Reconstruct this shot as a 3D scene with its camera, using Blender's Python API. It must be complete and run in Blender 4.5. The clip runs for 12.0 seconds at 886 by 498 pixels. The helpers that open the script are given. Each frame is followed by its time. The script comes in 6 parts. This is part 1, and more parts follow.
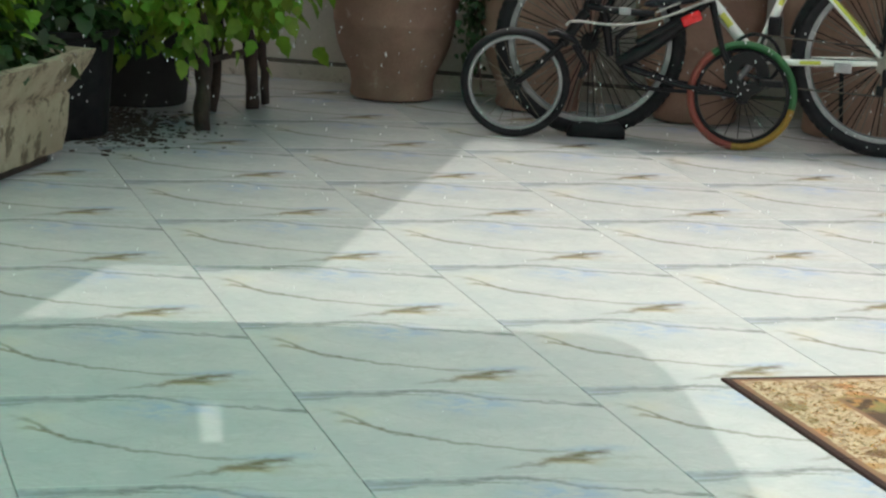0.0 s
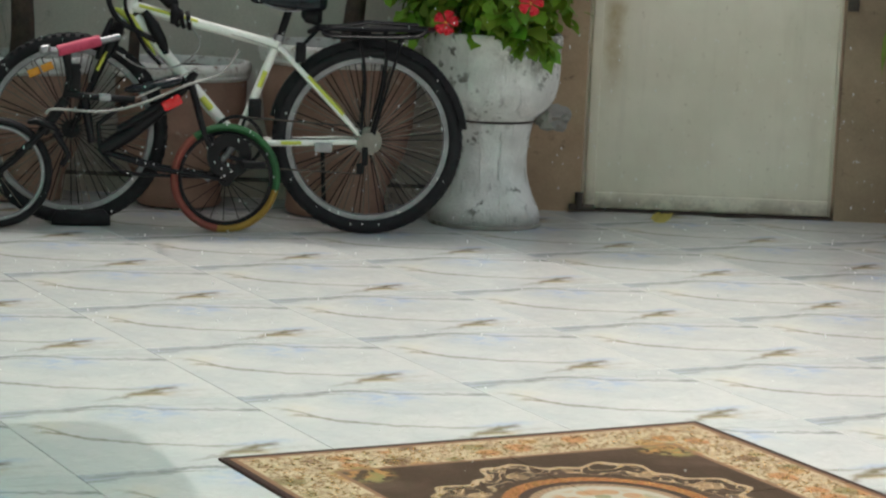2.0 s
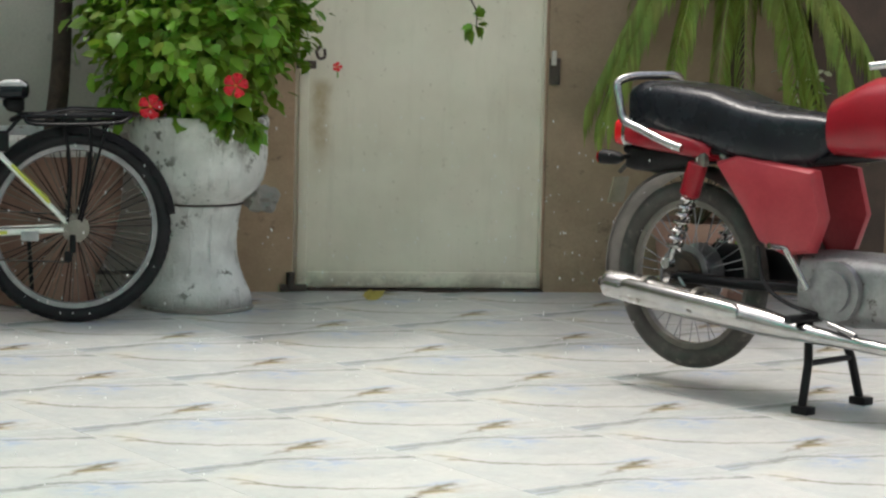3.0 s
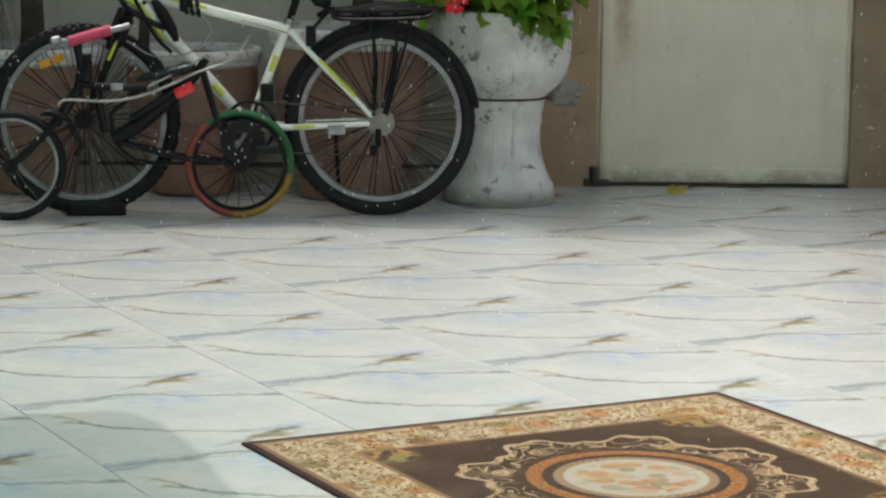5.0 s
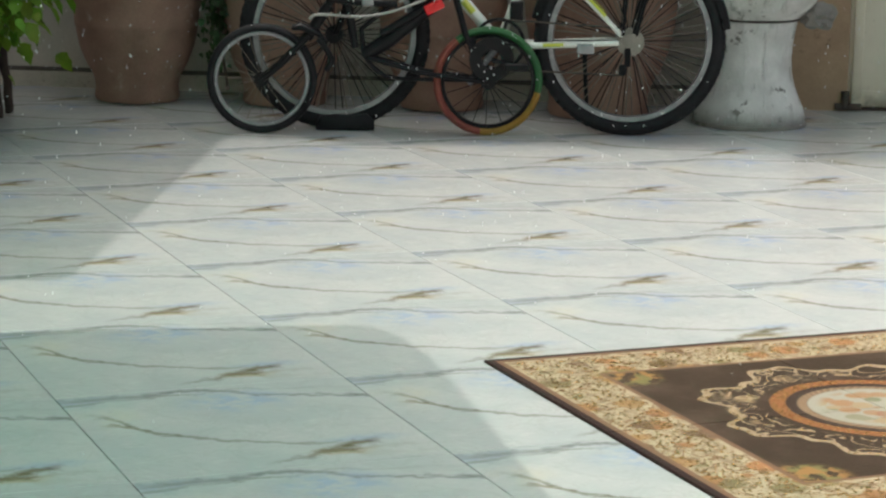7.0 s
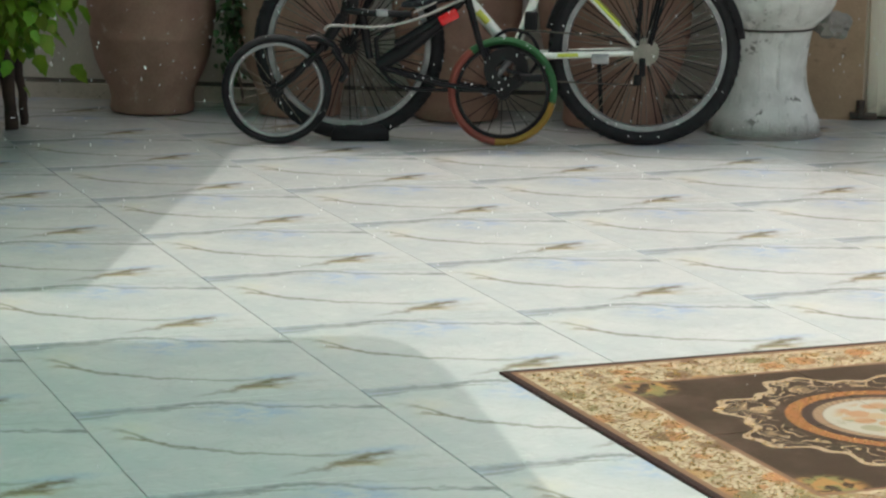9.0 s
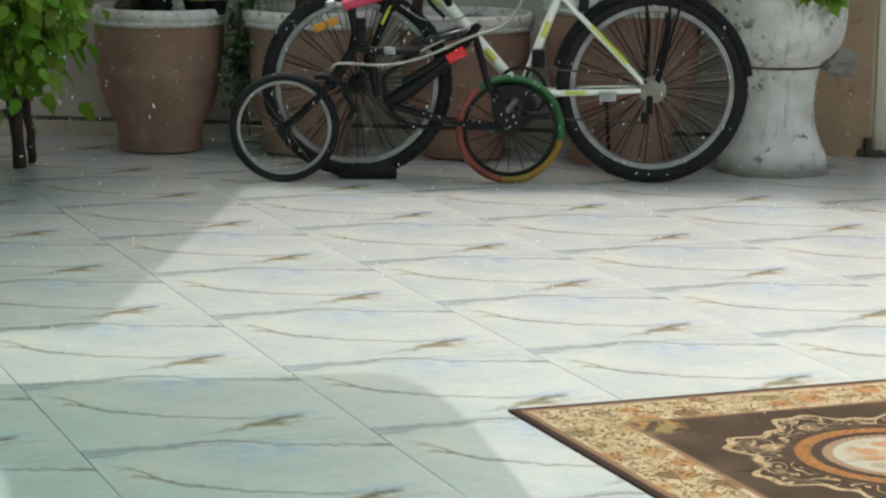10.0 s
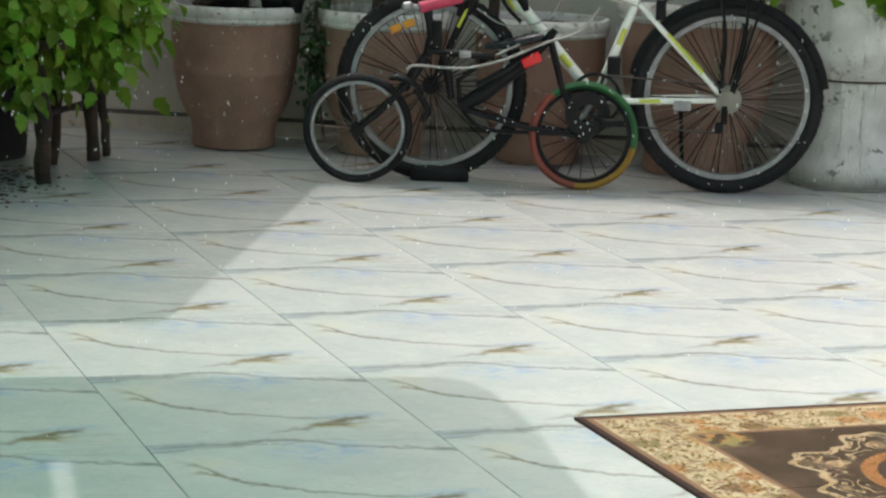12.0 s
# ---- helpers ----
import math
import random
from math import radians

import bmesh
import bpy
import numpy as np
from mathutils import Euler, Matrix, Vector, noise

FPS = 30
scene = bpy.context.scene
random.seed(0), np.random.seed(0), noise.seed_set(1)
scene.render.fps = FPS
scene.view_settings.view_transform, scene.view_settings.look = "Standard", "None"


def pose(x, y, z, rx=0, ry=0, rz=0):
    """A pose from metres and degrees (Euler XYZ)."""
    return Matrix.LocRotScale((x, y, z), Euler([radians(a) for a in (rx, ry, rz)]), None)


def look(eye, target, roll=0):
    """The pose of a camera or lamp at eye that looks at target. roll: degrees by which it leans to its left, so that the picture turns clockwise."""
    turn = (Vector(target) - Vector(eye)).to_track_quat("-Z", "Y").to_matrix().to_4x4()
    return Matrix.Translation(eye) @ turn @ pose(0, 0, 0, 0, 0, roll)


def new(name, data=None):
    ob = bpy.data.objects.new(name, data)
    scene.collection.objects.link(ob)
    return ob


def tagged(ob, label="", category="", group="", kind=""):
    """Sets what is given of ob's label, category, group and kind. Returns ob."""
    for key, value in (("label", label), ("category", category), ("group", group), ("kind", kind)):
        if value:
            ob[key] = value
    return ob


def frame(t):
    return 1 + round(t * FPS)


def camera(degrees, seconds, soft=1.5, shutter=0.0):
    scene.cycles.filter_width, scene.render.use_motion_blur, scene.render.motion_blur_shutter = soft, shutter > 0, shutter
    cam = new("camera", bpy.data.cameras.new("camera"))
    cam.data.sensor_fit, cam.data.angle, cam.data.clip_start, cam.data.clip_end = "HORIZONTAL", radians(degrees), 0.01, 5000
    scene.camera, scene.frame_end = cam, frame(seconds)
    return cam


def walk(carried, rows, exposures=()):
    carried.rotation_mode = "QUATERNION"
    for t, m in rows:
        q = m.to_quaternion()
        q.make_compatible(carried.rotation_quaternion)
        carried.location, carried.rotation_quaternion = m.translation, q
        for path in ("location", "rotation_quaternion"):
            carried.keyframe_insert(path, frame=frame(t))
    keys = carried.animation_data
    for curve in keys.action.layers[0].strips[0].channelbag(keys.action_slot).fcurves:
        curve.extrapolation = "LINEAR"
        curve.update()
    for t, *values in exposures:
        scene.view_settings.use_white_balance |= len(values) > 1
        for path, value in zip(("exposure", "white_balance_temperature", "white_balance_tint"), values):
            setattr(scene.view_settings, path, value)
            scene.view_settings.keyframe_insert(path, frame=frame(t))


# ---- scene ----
cam = camera(20.587, 12.0, soft=2.4, shutter=0.0)
ROWS = [
    (0.0, -1.5233, -6.4686, 1.2332, 78.753, -3.033, -15.947),
    (0.2, -1.5233, -6.4666, 1.2324, 78.796, -3.186, -17.553),
    (0.5, -1.5233, -6.4651, 1.2315, 79.118, -3.809, -19.122),
    (0.7, -1.5238, -6.4665, 1.2314, 79.488, -3.945, -19.919),
    (1.0, -1.5252, -6.4701, 1.2311, 79.848, -3.657, -21.352),
    (1.5, -1.5268, -6.4721, 1.2242, 80.412, -3.056, -24.423),
    (1.8, -1.5296, -6.4775, 1.2249, 80.965, -2.932, -26.598),
    (2.0, -1.5306, -6.4796, 1.2258, 81.368, -2.505, -28.209),
    (2.5, -1.5296, -6.4737, 1.2286, 82.358, -1.909, -31.915),
    (2.7, -1.5288, -6.4720, 1.2294, 82.846, -1.649, -33.449),
    (3.5, -1.5286, -6.4780, 1.2250, 83.900, -1.150, -36.300),
    (4.3, -1.5284, -6.4846, 1.2212, 82.447, -0.910, -31.906),
    (4.5, -1.5312, -6.4849, 1.2200, 81.869, -0.874, -30.702),
    (5.0, -1.5321, -6.4794, 1.2214, 80.908, -0.713, -28.108),
    (5.5, -1.5335, -6.4790, 1.2198, 80.353, -0.706, -26.086),
    (6.0, -1.5290, -6.4705, 1.2208, 79.941, -0.786, -24.346),
    (6.5, -1.5310, -6.4683, 1.2224, 79.452, -0.961, -23.124),
    (7.0, -1.5320, -6.4661, 1.2229, 78.897, -1.062, -22.239),
    (7.2, -1.5318, -6.4655, 1.2233, 78.699, -1.172, -22.023),
    (8.0, -1.5300, -6.4645, 1.2250, 78.430, -0.950, -21.820),
    (8.8, -1.5286, -6.4636, 1.2270, 78.953, -0.893, -21.905),
    (9.0, -1.5285, -6.4634, 1.2275, 79.102, -0.850, -21.903),
    (9.5, -1.5325, -6.4605, 1.2284, 79.504, -0.758, -21.956),
    (10.0, -1.5326, -6.4609, 1.2279, 79.979, -0.770, -21.767),
    (10.5, -1.5333, -6.4609, 1.2277, 80.541, -0.821, -21.502),
    (11.0, -1.5321, -6.4623, 1.2271, 80.811, -1.149, -21.139),
    (11.5, -1.5293, -6.4610, 1.2286, 80.913, -1.666, -20.568),
    (11.8, -1.5312, -6.4575, 1.2305, 80.667, -1.896, -20.240),
    (12.0, -1.5338, -6.4543, 1.2319, 79.985, -2.122, -19.889),
]
walk(cam, [(t, pose(x, y, z, rx, ry, rz)) for t, x, y, z, rx, ry, rz in ROWS],
     [(0.0, 0.68, 6500, 10), (0.5, 0.53, 6500, 10), (1.0, 0.57, 6500, 10), (1.5, 0.51, 6500, 10), (2.0, 0.40, 6500, 10), (2.5, 0.50, 6500, 10), (4.5, 0.61, 6500, 10), (5.0, 0.40, 6500, 10), (5.5, 0.43, 6500, 10), (6.0, 0.48, 6500, 10), (6.5, 0.52, 6500, 10), (7.0, 0.46, 6500, 10), (9.0, 0.51, 6500, 10), (10.0, 0.59, 6500, 10), (10.5, 0.54, 6500, 10), (11.0, 0.68, 6500, 10), (11.5, 0.78, 6500, 10), (12.0, 0.68, 6500, 10)])

# ---- light ----
SUN_EL, SUN_AZ = 69.0, -2.0          # elevation; degrees from +Y towards +X
world = bpy.data.worlds.new("sky")
scene.world = world
world.use_nodes = True
wn = world.node_tree.nodes
sky = wn.new("ShaderNodeTexSky")
sky.sky_type = "NISHITA"
sky.sun_disc = False
sky.sun_elevation = radians(SUN_EL)
sky.sun_rotation = radians(SUN_AZ)
sky.air_density, sky.dust_density, sky.ozone_density = 1.0, 7.0, 0.6
haze = wn.new("ShaderNodeHueSaturation")          # thin cloud of a sun shower
haze.inputs["Saturation"].default_value = 0.5
world.node_tree.links.new(sky.outputs[0], haze.inputs["Color"])
world.node_tree.links.new(haze.outputs[0], wn["Background"].inputs[0])
wn["Background"].inputs[1].default_value = 0.15
sun_data = bpy.data.lights.new("sun", "SUN")
sun_data.energy, sun_data.angle, sun_data.color = 0.98, radians(0.45), (1.0, 0.96, 0.90)
sun = new("sun", sun_data)
to_sun = Vector((math.sin(radians(SUN_AZ)) * math.cos(radians(SUN_EL)), math.cos(radians(SUN_AZ)) * math.cos(radians(SUN_EL)), math.sin(radians(SUN_EL))))
sun.matrix_world = look((0, 0, 8), Vector((0, 0, 8)) - to_sun)


# ---- materials ----
class Nodes:
    """Small helper round a material's node tree."""

    def __init__(self, name):
        self.mat = bpy.data.materials.new(name)
        self.mat.use_nodes = True
        self.t = self.mat.node_tree
        self.bsdf = self.t.nodes["Principled BSDF"]

    def add(self, kind, **sets):
        n = self.t.nodes.new(kind)
        if "operation" in sets:
            n.operation = sets["operation"]
        if "data_type" in sets:
            n.data_type = sets["data_type"]
        if "blend_type" in sets:
            n.blend_type = sets["blend_type"]
        if "interpolation_type" in sets:
            n.interpolation_type = sets["interpolation_type"]
        if "feature" in sets:
            n.feature = sets["feature"]
        return n

    def put(self, socket, value):
        if isinstance(value, bpy.types.NodeSocket):
            self.t.links.new(value, socket)
        elif isinstance(value, (tuple, list)) and len(value) == 3 and len(socket.default_value) == 4:
            socket.default_value = (*value, 1)
        else:
            socket.default_value = value

    def math(self, op, a, b=0.0, c=0.0):
        n = self.add("ShaderNodeMath", operation=op)
        for s, v in zip(n.inputs, (a, b, c)):
            self.put(s, v)
        return n.outputs[0]

    def mix(self, f, a, b):
        n = self.add("ShaderNodeMix", data_type="RGBA")
        self.put(n.inputs[0], f)
        self.put(n.inputs[6], a)
        self.put(n.inputs[7], b)
        return n.outputs[2]

    def ramp(self, f, stops, mode="LINEAR"):
        n = self.add("ShaderNodeValToRGB")
        n.color_ramp.interpolation = mode
        el = n.color_ramp.elements
        while len(el) < len(stops):
            el.new(1.0)
        for e, (p, c) in zip(el, stops):
            e.position = p
            e.color = (c, c, c, 1) if isinstance(c, (int, float)) else (*c, 1)
        self.put(n.inputs[0], f)
        return n.outputs[0]

    def noise(self, scale, detail=4.0, rough=0.55, vector=None, dist=0.0):
        n = self.add("ShaderNodeTexNoise")
        n.inputs["Scale"].default_value, n.inputs["Detail"].default_value = scale, detail
        n.inputs["Roughness"].default_value, n.inputs["Distortion"].default_value = rough, dist
        if vector is not None:
            self.put(n.inputs["Vector"], vector)
        return n.outputs["Fac"]

    def coords(self, which="Object", ob=None):
        n = self.add("ShaderNodeTexCoord")
        if ob:
            n.object = ob
        return n.outputs[which]

    def split(self, v):
        n = self.add("ShaderNodeSeparateXYZ")
        self.put(n.inputs[0], v)
        return n.outputs[0], n.outputs[1], n.outputs[2]

    def step(self, x, lo, hi):
        n = self.add("ShaderNodeMapRange", interpolation_type="SMOOTHSTEP")
        self.put(n.inputs[0], x)
        self.put(n.inputs[1], lo)
        self.put(n.inputs[2], hi)
        return n.outputs[0]

    def bump(self, height, strength, distance=0.005):
        n = self.add("ShaderNodeBump")
        n.inputs["Strength"].default_value, n.inputs["Distance"].default_value = strength, distance
        self.put(n.inputs["Height"], height)
        self.put(self.bsdf.inputs["Normal"], n.outputs[0])

    def out(self, colour, rough=0.5, metal=0.0, **more):
        self.put(self.bsdf.inputs["Base Color"], colour)
        self.put(self.bsdf.inputs["Roughness"], rough)
        self.put(self.bsdf.inputs["Metallic"], metal)
        for k, v in more.items():
            self.put(self.bsdf.inputs[k.replace("_", " ")], v)
        return self.mat


def pbr(name, c1, c2, rough=0.5, metal=0.0, scale=8.0, fine=90.0, bump=0.15, depth=0.003, dirt=None, dirt_at=0.62, rvar=0.15, island=0.0, **more):
    """Two-scale surface: broad variation c1..c2, fine grain in the relief, blotches of dirt."""
    k = Nodes(name)
    co = k.coords()
    big, small = k.noise(scale, 5, 0.6, co), k.noise(fine, 3, 0.6, co)
    col = k.mix(k.step(big, 0.3, 0.7), c1, c2)
    grain = k.math("MULTIPLY_ADD", small, 0.3, 0.85)
    m = k.add("ShaderNodeMix", data_type="RGBA", blend_type="MULTIPLY")
    m.inputs[0].default_value = 1.0
    k.put(m.inputs[6], col)
    k.put(m.inputs[7], grain)
    col = m.outputs[2]
    if island:
        g = k.add("ShaderNodeNewGeometry").outputs["Random Per Island"]
        h = k.add("ShaderNodeHueSaturation")
        k.put(h.inputs["Hue"], k.math("MULTIPLY_ADD", g, 0.06 * island, 0.5 - 0.035 * island))
        k.put(h.inputs["Value"], k.math("MULTIPLY_ADD", g, 0.9 * island, 1.0 - 0.4 * island))
        k.put(h.inputs["Color"], col)
        col = h.outputs[0]
    if dirt:
        mask = k.step(k.noise(scale * 2.3, 6, 0.7, co), dirt_at, dirt_at + 0.12)
        col = k.mix(mask, col, dirt)
    r = k.math("MULTIPLY_ADD", big, rvar, rough - rvar / 2)
    if bump:
        k.bump(k.math("ADD", k.math("MULTIPLY", big, 0.6), small), bump, depth)
    return k.out(col, r, metal, **more)


def tile_material():
    """Polished white marble-look porcelain: every tile carries the same print."""
    k = Nodes("marble_tile")
    co = k.coords()
    x, y, _ = k.split(co)
    u0 = k.math("MULTIPLY_ADD", x, 1 / 0.6, 0.5)
    v0 = k.math("MULTIPLY_ADD", y, 1 / 0.6, 0.5)
    wob = k.math("MULTIPLY_ADD", k.noise(9, 4, 0.6, co), 0.12, -0.06)
    wob2 = k.math("MULTIPLY_ADD", k.noise(38, 5, 0.7, co), 0.06, -0.03)
    v = k.math("ADD", v0, k.math("ADD", wob, wob2))
    st = k.add("ShaderNodeMapping")
    st.inputs["Scale"].default_value = (0.45, 1.6, 1.0)
    k.put(st.inputs["Vector"], co)
    long_ = st.outputs[0]
    broken = k.math("MULTIPLY_ADD", k.step(k.noise(42, 4, 0.7, long_), 0.34, 0.56), 0.45, 0.55)
    knots = k.step(k.noise(17, 4, 0.7, co), 0.50, 0.66)

    def vein(points, width, strength, soft=2.2):
        """points: u, v along the vein; width and strength: u, value."""
        g = k.ramp(u0, [(a, b) for a, b in points])
        w = k.math("MULTIPLY", k.ramp(u0, width), k.math("MULTIPLY_ADD", knots, 1.1, 0.95))
        s = k.ramp(u0, strength)
        d = k.math("DIVIDE", k.math("ABSOLUTE", k.math("SUBTRACT", v, g)), w)
        m = k.math("SUBTRACT", 1.0, k.step(d, 0.15, soft))
        return k.math("MULTIPLY", k.math("MULTIPLY", m, s), broken)

    cloud = k.noise(5, 4, 0.5, co)
    base = k.mix(k.step(cloud, 0.35, 0.65), (0.505, 0.525, 0.51), (0.575, 0.575, 0.55))
    mott = k.step(k.noise(75, 3, 0.65, co), 0.3, 0.75)
    base = k.mix(k.math("MULTIPLY", mott, 0.22), base, (0.43, 0.45, 0.43))
    thread = k.math("ABSOLUTE", k.math("SUBTRACT", k.noise(7, 5, 0.6, co, 1.2), 0.5))
    base = k.mix(k.math("MULTIPLY", k.math("SUBTRACT", 1.0, k.step(thread, 0.004, 0.03)), 0.20), base, (0.40, 0.41, 0.36))
    # broad washes: blue under the dip of the main vein, ochre by the left joint
    def wash(cu, cv, su, sv):
        du = k.math("DIVIDE", k.math("SUBTRACT", u0, cu), su)
        dv = k.math("DIVIDE", k.math("SUBTRACT", v, cv), sv)
        r = k.math("SQRT", k.math("ADD", k.math("MULTIPLY", du, du), k.math("MULTIPLY", dv, dv)))
        return k.math("SUBTRACT", 1.0, k.step(r, 0.1, 1.0))

    patch = k.step(k.noise(14, 4, 0.65, co), 0.38, 0.62)
    blue = (0.33, 0.43, 0.60)
    base = k.mix(k.math("MULTIPLY", k.math("MULTIPLY", wash(0.56, 0.80, 0.26, 0.20), patch), 0.85), base, blue)
    base = k.mix(k.math("MULTIPLY", k.math("MULTIPLY", wash(0.08, 0.93, 0.16, 0.10), patch), 0.55), base, blue)
    base = k.mix(k.math("MULTIPLY", wash(0.80, 0.25, 0.20, 0.06), 0.45), base, blue)
    base = k.mix(k.math("MULTIPLY", k.math("MULTIPLY", wash(0.12, 0.72, 0.14, 0.2), patch), 0.4), base, (0.66, 0.60, 0.42))
    base = k.mix(k.math("MULTIPLY", wash(0.70, 0.12, 0.16, 0.05), 0.6), base, (0.52, 0.42, 0.24))
    # main grey vein
    main = vein([(0.0, 0.945), (0.13, 0.94), (0.34, 0.955), (0.40, 0.975), (0.50, 0.955), (0.57, 0.92), (0.63, 0.86), (0.72, 0.82), (0.88, 0.79), (0.95, 0.765), (1.0, 0.72)],
                [(0.0, 0.020), (0.3, 0.021), (0.5, 0.014), (0.75, 0.011), (1.0, 0.012)],
                [(0.0, 0.55), (0.12, 0.8), (0.38, 0.95), (0.6, 0.65), (0.8, 0.7), (1.0, 0.85)])
    base = k.mix(k.math("MULTIPLY", main, 1.0), base, k.mix(knots, (0.215, 0.225, 0.205), (0.115, 0.12, 0.085)))
    ghost = vein([(0.0, 0.895), (0.15, 0.90), (0.34, 0.925), (0.45, 0.905), (0.6, 0.945), (0.8, 0.90), (1.0, 0.88)], [(0.0, 0.010), (1.0, 0.006)], [(0.0, 0.75), (0.25, 0.4), (0.36, 0.75), (0.5, 0.25), (0.7, 0.3), (0.9, 0.1), (1.0, 0.0)])
    base = k.mix(k.math("MULTIPLY", ghost, 0.9), base, (0.20, 0.20, 0.13))
    rust = k.math("MULTIPLY", main, k.step(k.noise(30, 4, 0.7, co), 0.56, 0.66))
    base = k.mix(k.math("MULTIPLY", rust, 0.4), base, (0.26, 0.17, 0.07))
    halo = vein([(0.0, 0.935), (0.4, 0.955), (0.6, 0.88), (1.0, 0.73)], [(0.0, 0.08), (1.0, 0.05)], [(0.0, 0.5), (0.45, 0.3), (1.0, 0.1)])
    base = k.mix(k.math("MULTIPLY", halo, 0.5), base, (0.42, 0.48, 0.50))
    # second, thin olive vein with a knot
    sec = vein([(0.05, 0.77), (0.12, 0.69), (0.16, 0.57), (0.21, 0.47), (0.30, 0.41), (0.46, 0.30), (0.66, 0.22), (0.80, 0.19)],
               [(0.05, 0.022), (0.16, 0.026), (0.25, 0.015), (0.6, 0.012), (0.8, 0.010)],
               [(0.04, 0.0), (0.10, 0.45), (0.16, 0.9), (0.3, 0.75), (0.6, 0.6), (0.72, 0.25), (0.78, 0.0)])
    base = k.mix(sec, base, k.mix(knots, (0.225, 0.222, 0.160), (0.15, 0.14, 0.082)))
    twig = vein([(0.06, 0.62), (0.11, 0.62), (0.16, 0.565), (0.20, 0.49)], [(0.06, 0.008), (0.2, 0.008)], [(0.05, 0.0), (0.10, 0.5), (0.16, 0.8), (0.21, 0.0)])
    base = k.mix(twig, base, (0.22, 0.17, 0.08))
    # short dark brown streak
    streak = vein([(0.42, 0.04), (0.50, 0.075), (0.58, 0.11), (0.70, 0.155), (0.78, 0.205), (0.86, 0.225)],
                  [(0.42, 0.009), (0.6, 0.014), (0.72, 0.024), (0.82, 0.018), (0.88, 0.009)],
                  [(0.42, 0.0), (0.50, 0.4), (0.64, 0.75), (0.72, 1.0), (0.80, 0.9), (0.87, 0.0)])
    base = k.mix(streak, base, k.mix(knots, (0.185, 0.150, 0.082), (0.095, 0.075, 0.042)))
    fork = vein([(0.62, 0.125), (0.70, 0.135), (0.76, 0.13), (0.82, 0.145), (0.96, 0.135)], [(0.6, 0.007), (0.74, 0.016), (0.96, 0.007)], [(0.6, 0.0), (0.70, 0.65), (0.78, 0.25), (0.9, 0.2), (0.97, 0.0)])
    base = k.mix(fork, base, (0.21, 0.165, 0.085))
    tails = vein([(0.70, 0.17), (0.80, 0.245), (0.95, 0.265)], [(0.7, 0.008), (0.95, 0.005)], [(0.72, 0.0), (0.80, 0.25), (0.97, 0.0)])
    base = k.mix(tails, base, (0.27, 0.28, 0.25))
    speck = k.math("MULTIPLY", k.step(k.noise(150, 2, 0.6, co), 0.66, 0.72), k.step(k.noise(6, 3, 0.6, co), 0.45, 0.6))
    base = k.mix(k.math("MULTIPLY", speck, 0.35), base, (0.34, 0.28, 0.17))
    pale = k.step(k.noise(24, 4, 0.7, long_), 0.55, 0.72)
    base = k.mix(k.math("MULTIPLY", pale, 0.35), base, (0.70, 0.69, 0.64))
    under = vein([(0.68, 0.13), (0.75, 0.08), (0.88, 0.065), (1.0, 0.07)], [(0.68, 0.02), (1.0, 0.012)], [(0.66, 0.0), (0.70, 0.7), (0.8, 0.35), (1.0, 0.1)])
    base = k.mix(k.math("MULTIPLY", under, 0.5), base, (0.36, 0.31, 0.20))
    rough = k.math("MULTIPLY_ADD", k.noise(26, 4, 0.6, co), 0.12, 0.16)
    k.bump(k.noise(60, 2, 0.5, co), 0.02, 0.002)
    return k.out(base, rough, 0.0, Specular_IOR_Level=0.35)


